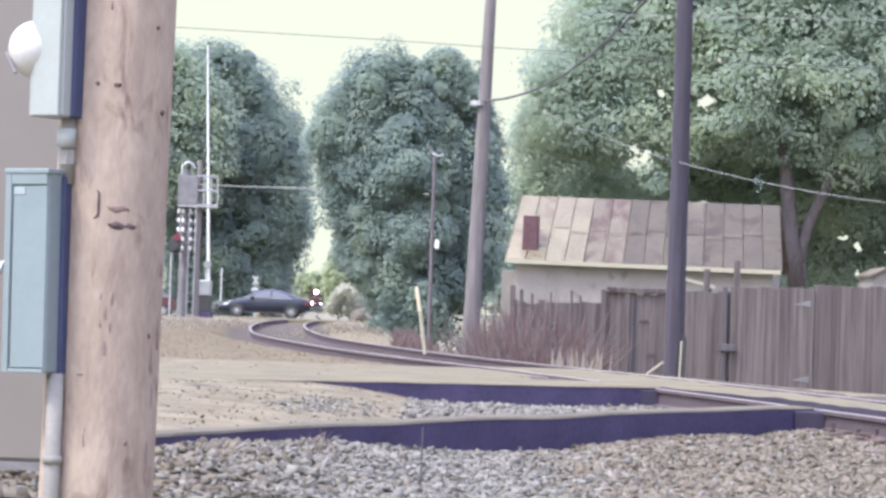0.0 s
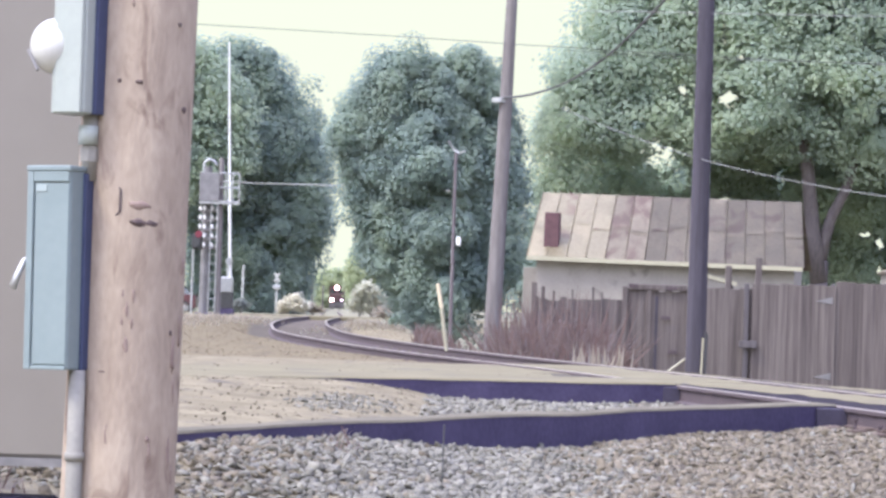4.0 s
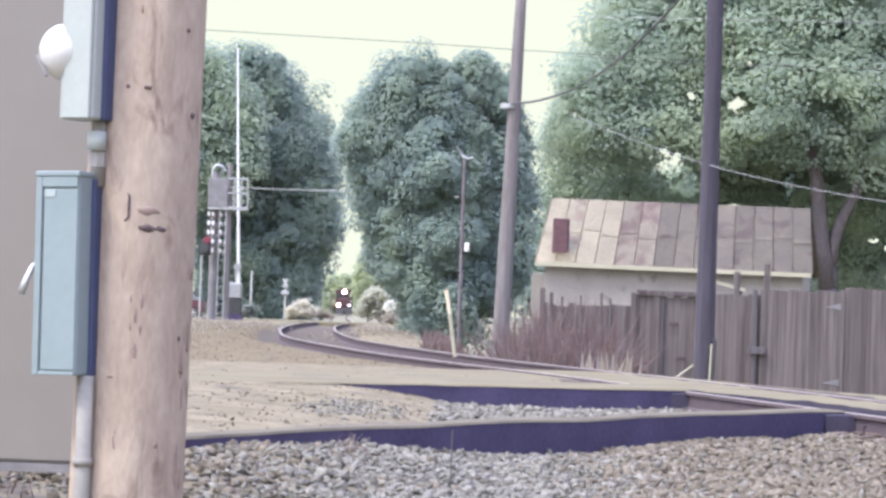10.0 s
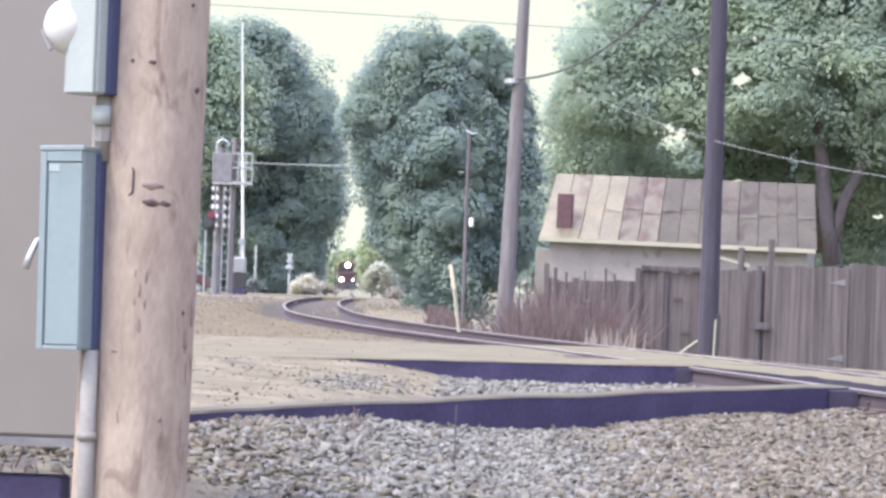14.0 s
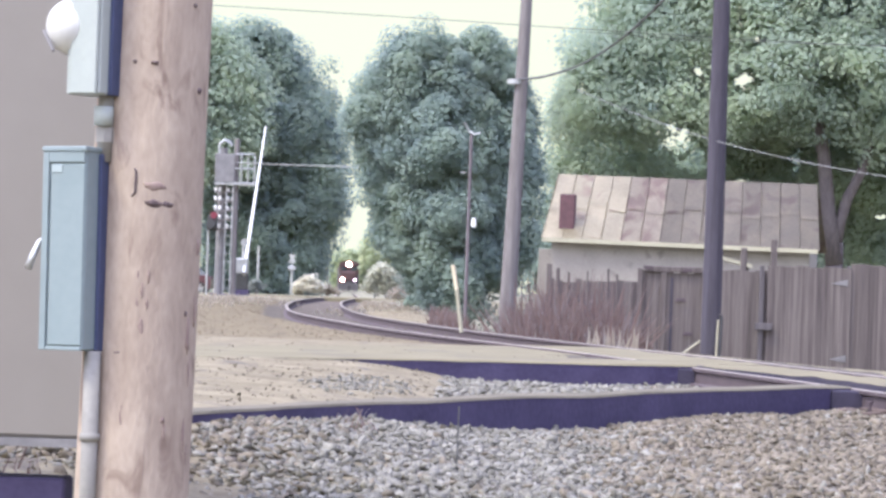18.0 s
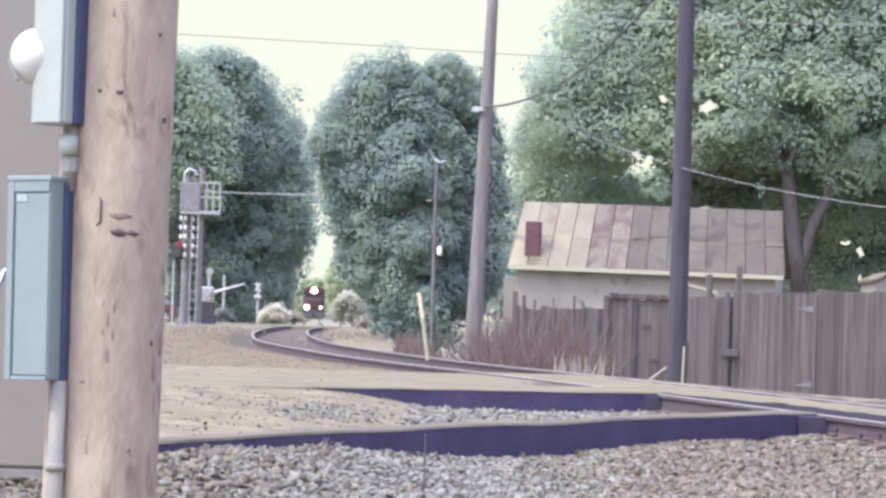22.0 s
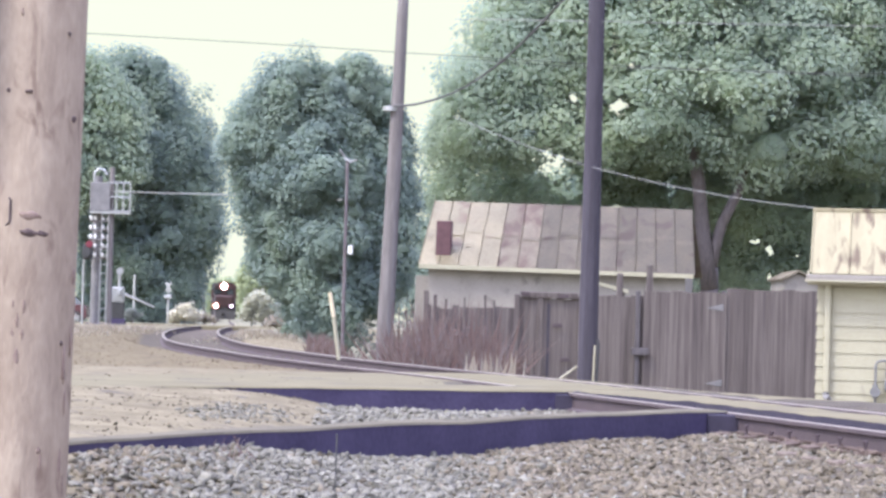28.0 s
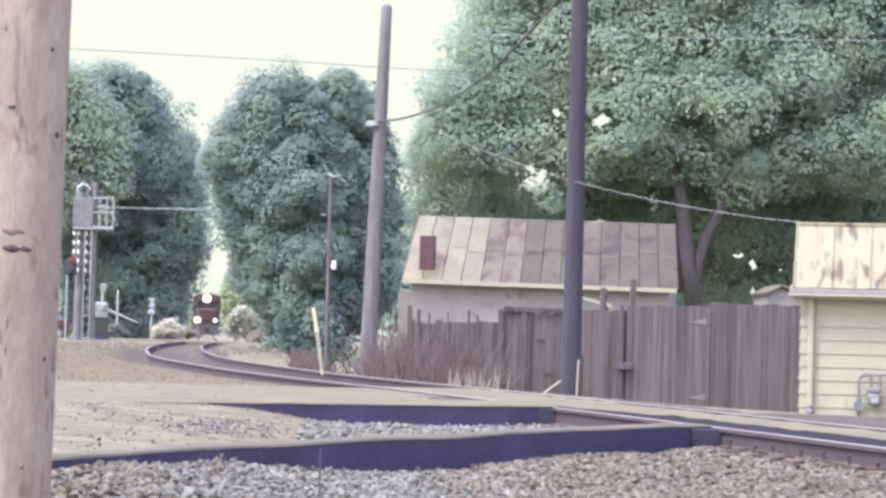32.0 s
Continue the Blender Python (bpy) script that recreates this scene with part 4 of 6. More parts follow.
# ---- the near pole's fittings ----
def mark_on_pole(px, pz, w, h, depth=0.0105):
    """A knot or gouge: a low dark boss let into the pole's round face."""
    dx = px + 1.098 - 0.055 * (pz + 0.3) / 3.2
    py = 9.1 - math.sqrt(max(0.178 ** 2 - dx * dx, 0.0004)) + 0.006
    bm = bmesh.new()
    bmesh.ops.create_uvsphere(bm, u_segments=10, v_segments=6, radius=1)
    ang = math.atan2(dx, 0.16)
    for v in bm.verts:
        v.co *= 1 + 0.5 * noise.noise(v.co * 1.7 + Vector((px * 40, pz * 40, 0)))
    bm.transform(pose(px - near_pole.location.x, py - near_pole.location.y, pz - near_pole.location.z, 0, 0, math.degrees(ang)) @ Matrix.Diagonal((w / 2, depth, h / 2, 1)))
    return part("knot", bm, KNOT if h < 0.028 else STAIN, near_pole, smooth=True)


KNOT = material("dark_knot", ((0.05, 0.037, 0.042), (0.13, 0.095, 0.09)), 0.9, scale=30, fine=120)
STAIN = material("brown_stain", ((0.186, 0.133, 0.117), (0.28, 0.219, 0.179)), 0.9, scale=30, fine=120)
for x_, z_, w_, h_ in ((-1.019, 0.891, 0.085, 0.027), (-1.054, 0.895, 0.03, 0.010), (-1.111, 1.34, 0.014, 0.014), (-1.048, 1.338, 0.028, 0.017),
                       (-0.915, 1.259, 0.02, 0.02), (-0.934, 0.546, 0.014, 0.018), (-1.134, 0.417, 0.03, 0.008), (-1.077, 0.66, 0.014, 0.06),
                       (-1.045, 0.662, 0.012, 0.055), (-1.063, 0.615, 0.02, 0.06), (-1.078, 0.572, 0.024, 0.06), (-1.047, 0.572, 0.014, 0.05), (-1.064, 0.5, 0.028, 0.08), (-0.911, 0.554, 0.014, 0.09), (-0.927, 0.47, 0.022, 0.12), (-0.932, 0.17, 0.022, 0.12), (-1.09, 0.19, 0.016, 0.11), (-0.985, 0.17, 0.014, 0.08), (-1.03, 0.945, 0.08, 0.03),
                       (-0.907, 0.755, 0.018, 0.05), (-0.923, 0.372, 0.016, 0.12), (-1.114, 0.219, 0.012, 0.10), (-0.99, 0.206, 0.02, 0.03),
                       (-0.924, 0.099, 0.016, 0.09), (-1.074, 1.587, 0.008, 0.03), (-0.934, 1.528, 0.014, 0.014)):
    mark_on_pole(x_, z_, w_, h_)
bm = tubed([Vector(p) - near_pole.location for p in ((-1.101, 8.93, 1.003), (-1.094, 8.92, 0.992), (-1.095, 8.92, 0.924), (-1.11, 8.93, 0.91))], 0.0035, 6)
part("staple", bm, RUST, near_pole, "bent rusty wire staple")


BOX_TURN = -24.0
# deep blue of the plates that stand for shade on both boxes' right sides
SIDE_SHADE = material("side_shade_blue", ((0.035, 0.045, 0.1), (0.055, 0.065, 0.14)), 0.6, scale=4, fine=40, bump=0.05)
cab = holder("switch_box", (-1.236, 8.86, 0.419), "pale blue enamelled steel switch box on the pole", "electrical box", rz=BOX_TURN)
cab.matrix_world = pose(-1.236, 8.86, 0.419, 0, -0.7, BOX_TURN) @ Matrix.Diagonal((1, 1, 0.972, 1))
part("body", boxed(-0.155, 0, 0, 0.15, 0, 0.652, bevel=0.006), BLUE, cab)
part("lid_lip", boxed(-0.16, 0.004, -0.012, 0.152, 0.645, 0.662, bevel=0.003), BLUE, cab)
for a in ((-0.157, -0.134, 0.0, 0.645), (-0.134, -0.004, 0.61, 0.645), (-0.134, -0.004, 0.0, 0.012)):
    part("door_rim", boxed(a[0], a[1], -0.009, 0.0, a[2], a[3], bevel=0.002), BLUE, cab)
part("mounting_channel", boxed(-0.02, 0.012, 0.07, 0.16, 0.0, 0.64, bevel=0.003), SIDE_SHADE, cab, "dark blue plate for the shade on the box side")
part("door", boxed(-0.128, -0.003, -0.006, 0.0, 0.016, 0.605, bevel=0.003), BLUE, cab)
part("plate", boxed(-0.125, -0.085, -0.0085, -0.006, 0.578, 0.602), material("pale_plate", ((0.27, 0.32, 0.32), (0.3, 0.35, 0.35)), 0.5, bump=0), cab, "small blank pale plate")
lever = part("handle", tubed([(-0.15, 0.04, 0.36), (-0.168, 0.03, 0.36), (-0.176, 0.015, 0.352), (-0.186, -0.005, 0.31), (-0.196, -0.02, 0.262)], [0.009, 0.009, 0.010, 0.0105, 0.013], 10), GALV, cab, "galvanised lever handle", smooth=True)

meter = holder("meter_box", (-1.212, 8.86, 1.228), "light grey electricity meter box with glass dome", "electrical box", rz=BOX_TURN)
GREYPAINT = material("pale_grey_paint", ((0.294, 0.322, 0.298), (0.35, 0.377, 0.345)), 0.55, scale=3, fine=40, bump=0.05)
part("body", boxed(-0.1, 0, 0, 0.15, 0, 0.6, bevel=0.006), GREYPAINT, meter)
part("lid", boxed(-0.104, -0.006, -0.014, 0.0, 0.0, 0.6, bevel=0.004), GREYPAINT, meter)
part("mounting_channel", boxed(-0.02, 0.012, 0.05, 0.16, 0.0, 0.6, bevel=0.003), SIDE_SHADE, meter, "dark blue plate for the shade on the box side")
part("flange", boxed(-0.122, -0.1, 0.0, 0.14, 0.0, 0.6, bevel=0.003), GREYPAINT, meter)
bm = bmesh.new()
bmesh.ops.create_uvsphere(bm, u_segments=24, v_segments=16, radius=0.092)
bm.transform(pose(-0.135, 0.05, 0.215) @ Matrix.Diagonal((0.95, 1, 1, 1)))
part("dome", bm, material("milky_glass", ((0.48, 0.48, 0.45), (0.56, 0.56, 0.53)), 0.2, bump=0, coat=0.6), meter, "milky glass meter dome", smooth=True)
bm = tubed([(-0.205 + 0.012 * k, -0.012 - 0.004 * k, 0.2 - 0.0165 * k) for k in range(5)], 0.006, 6)
part("dial_frame", bm, STEEL, meter)
DULLGALV = material("dull_galvanised", ((0.2, 0.191, 0.173), (0.272, 0.261, 0.231)), 0.8, metal=0.1, scale=8, fine=60, bump=0.05)
conduit = holder("conduit_pipe", (-1.222, 8.93, 0.019), "galvanised conduit pipe along the pole", "pipe")
bm = tubed([(0.01, 0, -0.45), (0.01, 0, 0.4)], 0.0265, 14)
part("lower_pipe", bm, DULLGALV, conduit, smooth=True)
part("strap", tubed([(0.01, 0, 0.115), (0.01, 0, 0.14)], 0.032, 14), DULLGALV, conduit, smooth=True)
part("upper_pipe", tubed([(0.02, 0.03, 1.0), (0.02, 0.03, 1.3)], 0.024, 14), DULLGALV, conduit, smooth=True)
part("coupling", tubed([(0.015, 0.02, 1.115), (0.015, 0.02, 1.175)], 0.031, 14), GREYPAINT, conduit, "pale threaded coupling", smooth=True)
part("locknut", tubed([(0.02, 0.03, 1.062), (0.02, 0.03, 1.11)], 0.03, 8), DULLGALV, conduit)


# ---- ballast stones ----
def stones(name, pts, size, mat, seed, label):
    """Thousands of loose stones, joined."""
    rnd = np.random.default_rng(seed)
    g = (1 + 5 ** 0.5) / 2
    base = np.array([(-1, g, 0), (1, g, 0), (-1, -g, 0), (1, -g, 0), (0, -1, g), (0, 1, g), (0, -1, -g), (0, 1, -g), (g, 0, -1), (g, 0, 1), (-g, 0, -1), (-g, 0, 1)]) / 1.9
    tri = np.array([(0, 11, 5), (0, 5, 1), (0, 1, 7), (0, 7, 10), (0, 10, 11), (1, 5, 9), (5, 11, 4), (11, 10, 2), (10, 7, 6), (7, 1, 8), (3, 9, 4), (3, 4, 2), (3, 2, 6), (3, 6, 8), (3, 8, 9), (4, 9, 5), (2, 4, 11), (6, 2, 10), (8, 6, 7), (9, 8, 1)])
    n = len(pts)
    v = base[None] * rnd.uniform(0.38, 1.4, (n, 12, 1))
    v = v * (size * rnd.uniform(0.55, 1.3, (n, 1, 1))) * 0.5 * rnd.uniform((0.8, 0.7, 0.25), (1.7, 1.35, 0.6), (n, 3))[:, None, :]
    q = rnd.normal(size=(n, 4)) * np.array((1.0, 0.22, 0.22, 1.0))
    q /= np.linalg.norm(q, axis=1)[:, None]
    w, x, y, z = q.T
    R = np.stack([1 - 2 * (y * y + z * z), 2 * (x * y - z * w), 2 * (x * z + y * w), 2 * (x * y + z * w), 1 - 2 * (x * x + z * z), 2 * (y * z - x * w), 2 * (x * z - y * w), 2 * (y * z + x * w), 1 - 2 * (x * x + y * y)], -1).reshape(n, 3, 3)
    v = np.einsum("nij,nkj->nki", R, v) + pts[:, None, :]
    f = (tri[None] + 12 * np.arange(n)[:, None, None]).reshape(-1)
    me = bpy.data.meshes.new(name)
    me.vertices.add(12 * n)
    me.vertices.foreach_set("co", v.astype(np.float32).reshape(-1))
    me.loops.add(len(f))
    me.loops.foreach_set("vertex_index", f.astype(np.int32))
    me.polygons.add(20 * n)
    me.polygons.foreach_set("loop_start", np.arange(0, 60 * n, 3, dtype=np.int32))
    me.update(calc_edges=True)
    me.materials.append(mat)
    return tagged(new(name, me), label, "gravel", kind="stuff")


def scatter(n, xs, ys, keep, seed, lift=0.006):
    rnd = np.random.default_rng(seed)
    x, y = rnd.uniform(*xs, n), rnd.uniform(*ys, n)
    ok = keep(x, y, rnd)
    x, y = x[ok], y[ok]
    return np.stack([x, y, ground_z(x, y) + lift * rnd.uniform(-0.6, 1.2, len(x))], -1)


def patch(x, y, s, seed):
    """Slow random change over the ground, 0 to 1."""
    return np.clip(0.5 + 0.6 * np.sin(x * s + seed) * np.cos(y * s * 0.8 - seed) + 0.25 * np.sin((x + y) * s * 2.3 + 2 * seed), 0, 1)


def in_front(x, y, rnd):
    return (y < edge(EDGE1, x) - 0.02) & (np.abs(x) < 0.23 * y) & (x > np.where(y < 13, -2.2, -1.3))


grey_side = lambda x, y: smooth_step(1.4, 0.2, x) * (0.35 + 0.65 * smooth_step(-1.3, -0.5, x))
stones("ballast_stones", scatter(74000, (-3.2, 4.6), (10.1, 22.5), lambda x, y, r: in_front(x, y, r) & (r.uniform(size=len(x)) < 0.12 + 0.85 * grey_side(x, y)), 21), 0.048, STONE, 21, "grey crushed-stone railway ballast")
stones("tan_stones", scatter(58000, (-3.2, 4.6), (10.1, 22.5), lambda x, y, r: in_front(x, y, r) & (r.uniform(size=len(x)) > 0.1 + 0.85 * grey_side(x, y)), 22), 0.054, STONE_TAN, 22, "tan and buff crushed stones beside the track")
in_bay = lambda x, y, r: (y > edge(EDGE1, x) + 1.0) & (y < edge(EDGE2, x) - 0.05) & (x - track_x(y) < -0.95)
stones("ballast_stones", scatter(14000, (-2.4, 2.4), (15, 27.3), lambda x, y, r: in_bay(x, y, r) & (x > -0.3) & (y > 21), 23), 0.055, STONE, 23, "grey ballast between the road strips")
stones("tan_stones", scatter(40000, (-3.4, 1.4), (15, 27.0), lambda x, y, r: in_bay(x, y, r) & (r.uniform(size=len(x)) < 0.015 + 0.22 * patch(x, y, 1.6, 3) * patch(x, y, 4.1, 1)), 24, 0.006), 0.022, STONE_TAN, 24, "sandy buff stones between the road strips")
stones("ballast_stones", scatter(9000, (-1.4, 0.2), (18.4, 23.4), lambda x, y, r: in_bay(x, y, r) & (((x + 0.86 - 0.06 * (y - 20.6)) / 0.32) ** 2 + ((y - 20.8) / 1.7) ** 2 + 0.5 * r.normal(size=len(x)) < 0.8) & (r.uniform(size=len(x)) < 0.32), 29, 0.008), 0.034, STONE, 29, "loose heap of grey ballast on the sand")
stones("ballast_stones", scatter(9000, (1.5, 6.0), (16, 26.6), lambda x, y, r: ((x - track_x(y) > -0.66) & (x - track_x(y) < 0.3)) | ((x - track_x(y) < -0.8) & (x - track_x(y) > -1.6) & (y > edge(EDGE1, x))), 25), 0.045, STONE_TAN, 25, "buff ballast between the rails")
stones("trackside_stones", scatter(15000, (-14, 1), (36, 104), lambda x, y, r: (x - track_x(y) < -1.25) & (x > -0.13 * y) & (y < 104), 26, 0.003), 0.03, STONE_BROWN, 26, "buff gravel beside the curved track")
stones("trackside_stones", scatter(5000, (-6, 3), (36, 110), lambda x, y, r: (x - track_x(y) > 1.25) & (x - track_x(y) < 2.6), 27, 0.003), 0.03, STONE_BROWN, 27, "buff gravel beyond the curved track")

stones("road_grit", scatter(1500, (-4.5, 6.0), (16, 36), lambda x, y, r: (((y > edge(EDGE2, x) + 0.1) & (x - track_x(y) < -0.85)) | ((x - track_x(y) > 0.95) & (x - track_x(y) < 2.2))) & (r.uniform(size=len(x)) < 0.1 + 0.7 * patch(x, y, 1.1, 5)), 28, 0.004), 0.02, STONE_TAN, 28, "loose grit on the pale road")

# tie plates and spikes along the near rail
PLATE = material("dusty_tie_plate", ((0.09, 0.0672, 0.056), (0.144, 0.112, 0.0924)), 0.9, scale=9, fine=60, bump=0.3, vary=0.2, spec=0.15)
rnd = random.Random(77)
for k, y in enumerate(np.arange(15.4, 22.0, 0.26)):
    t = float(track_x(y + 0.1) - track_x(y - 0.1)) / 0.2
    turn = -math.degrees(math.atan(t))
    for row in range(1 + k % 2):
        bm = boxed(-0.06, 0.06, -0.07, 0.07, -0.01, 0.01, bevel=0.003)
        ob = part("tie_plate", bm, PLATE, track)
        ob.matrix_world = pose(float(track_x(y)) - 0.86 - 0.13 * row + rnd.uniform(-0.03, 0.03), y + rnd.uniform(-0.05, 0.05), -0.155 - 0.012 * row, rnd.uniform(-5, 5), rnd.uniform(-7, 7), turn + rnd.uniform(-16, 16))
    if k % 2 == 0:
        h = rnd.uniform(0.02, 0.055) if k != 4 else 0.1
        bm = tubed([(0, 0, -0.03), (0, 0, h), (0, 0, h + 0.004), (0, 0, h + 0.02)], [0.012, 0.012, 0.022, 0.02], 8)
        ob = part("spike", bm, RUST, track)
        ob.matrix_world = pose(float(track_x(y)) - 0.87 + rnd.uniform(-0.05, 0.02), y, -0.15, 0, rnd.uniform(-6, 6), turn)


# ---- vehicles ----
GLASS = material("dark_window_glass", ((0.025, 0.03, 0.035), (0.05, 0.055, 0.06)), 0.08, bump=0, coat=1.0, spec=0.9)
TYRE = material("tyre_rubber", ((0.02, 0.02, 0.02), (0.04, 0.04, 0.04)), 0.85, scale=10, bump=0.1)
RIM = material("alloy_rim", ((0.34, 0.34, 0.33), (0.44, 0.44, 0.42)), 0.45, metal=0.3, bump=0)
TRIM = material("black_trim", ((0.03, 0.03, 0.03), (0.06, 0.06, 0.06)), 0.6, bump=0.05)
LAMPGLASS = material("lamp_glass", ((0.7, 0.7, 0.68), (0.8, 0.8, 0.78)), 0.15, bump=0, coat=0.6)
REDGLASS = material("red_lamp_glass", ((0.12, 0.015, 0.02), (0.16, 0.02, 0.025)), 0.2, bump=0, coat=0.6)


def shell(profile, half, tuck=0.0, z_tuck=9.0):
    """A body with the given side outline (x, z), rounded at the edges, narrowing above z_tuck."""
    bm = bmesh.new()
    cols = []
    for y, inset in ((-half, 0.05), (-half + 0.05, 0.0), (half - 0.05, 0.0), (half, 0.05)):
        cx = sum(p[0] for p in profile) / len(profile)
        cz = sum(p[1] for p in profile) / len(profile)
        ring = []
        for x, z in profile:
            k = 1 - tuck * max(0.0, z - z_tuck)
            ring.append(bm.verts.new((x + (cx - x) * inset * 0.35, y * k, z + (cz - z) * inset * 0.6)))
        cols.append(ring)
    n = len(profile)
    for a, b in zip(cols, cols[1:]):
        for i in range(n):
            bm.faces.new((a[i], a[(i + 1) % n], b[(i + 1) % n], b[i]))
    bm.faces.new(cols[0][::-1]), bm.faces.new(cols[-1])
    bmesh.ops.recalc_face_normals(bm, faces=bm.faces)
    return bm


def body(low, belt, top, half, tuck, nose=0.3, tail=0.3, n=64):
    """A rounded vehicle shell: lower edge, belt line and top line as (x, z) rows, narrowing to nose and tail in plan and above the belt."""
    line = lambda rows, x: float(np.interp(x, [r[0] for r in rows], [r[1] for r in rows]))
    x0, x1 = top[0][0], top[-1][0]
    bm, rings = bmesh.new(), []
    for i in range(n + 1):
        x = x0 + (x1 - x0) * (0.5 - 0.5 * math.cos(math.pi * i / n))
        w = half * (1 - 0.16 * max(0.0, 1 - (x - x0) / tail) ** 2 - 0.2 * max(0.0, 1 - (x1 - x) / nose) ** 2)
        zl, zb, zt = line(low, x), line(belt, x), line(top, x)
        zb = min(zb, zt - 0.02)
        up = w - tuck * (zt - zb)
        side = [(w * 0.86, zl), (w * 0.96, zl + 0.06), (w, zl + 0.45 * (zb - zl)), (w * 0.985, zl + 0.8 * (zb - zl)), (w * 0.955, zb), (up * 0.955, zb + 0.75 * (zt - zb)), (up * 0.86, zb + 0.95 * (zt - zb)), (up * 0.5, zt + 0.008)]
        rings.append([bm.verts.new((x, y, z)) for y, z in side] + [bm.verts.new((x, -y, z)) for y, z in side[::-1]])
    m = len(rings[0])
    for a, b in zip(rings, rings[1:]):
        for k in range(m):
            bm.faces.new((a[k], a[(k + 1) % m], b[(k + 1) % m], b[k]))
    bm.faces.new(rings[0]), bm.faces.new(rings[-1][::-1])
    bmesh.ops.recalc_face_normals(bm, faces=bm.faces)
    return bm


def plate(pts, y, t, k=0.0, z_tuck=9.0):
    """A thin upright panel on a vehicle's flank, outline (x, z)."""
    bm = bmesh.new()
    s = 1 if y > 0 else -1
    fit = lambda z: y * (1 - k * max(0.0, z - z_tuck))
    a = [bm.verts.new((x, fit(z) + s * t, z)) for x, z in pts]
    b = [bm.verts.new((x, fit(z) - s * 0.03, z)) for x, z in pts]
    n = len(pts)
    bm.faces.new(a), bm.faces.new(b[::-1])
    for i in range(n):
        bm.faces.new((a[i], b[i], b[(i + 1) % n], a[(i + 1) % n]))
    bmesh.ops.recalc_face_normals(bm, faces=bm.faces)
    return bm


def wheel(parent, x, y, r, w, spokes):
    e = new("wheel")
    e.parent = parent
    e.location = (x, y, r)
    s = 1 if y > 0 else -1
    ang = [2 * math.pi * k / 24 for k in range(24)]
    bm = bmesh.new()
    rings = [[bm.verts.new((rr * math.cos(a), s * yy, rr * math.sin(a))) for a in ang] for rr, yy in ((r * 0.66, w / 2), (r * 0.93, w / 2), (r, w / 2 - 0.04), (r, -w / 2 + 0.04), (r * 0.93, -w / 2), (r * 0.66, -w / 2))]
    for p, q in zip(rings, rings[1:]):
        for k in range(24):
            bm.faces.new((p[k], p[(k + 1) % 24], q[(k + 1) % 24], q[k]))
    bmesh.ops.recalc_face_normals(bm, faces=bm.faces)
    part("tyre", bm, TYRE, e, smooth=False)
    bm = bmesh.new()
    rim = [[bm.verts.new((rr * math.cos(a), s * yy, rr * math.sin(a))) for a in ang] for rr, yy in ((r * 0.76, w / 2 + 0.004), (r * 0.66, w / 2 - 0.02), (r * 0.26, w / 2 - 0.025), (r * 0.2, w / 2))]
    for p, q in zip(rim, rim[1:]):
        for k in range(24):
            if p is rim[1] and (k * spokes // 24 != (k + 2) * spokes // 24):
                continue
            bm.faces.new((p[k], p[(k + 1) % 24], q[(k + 1) % 24], q[k]))
    bm.faces.new(rim[-1])
    part("rim", bm, RIM, e)
    return e


def flank(parent, name, pts, half, mat, k=0.0, zt=9.0, t=0.006, label=""):
    for s in (-1, 1):
        part(name, plate(pts, s * half, t, k, zt), mat, parent, label)


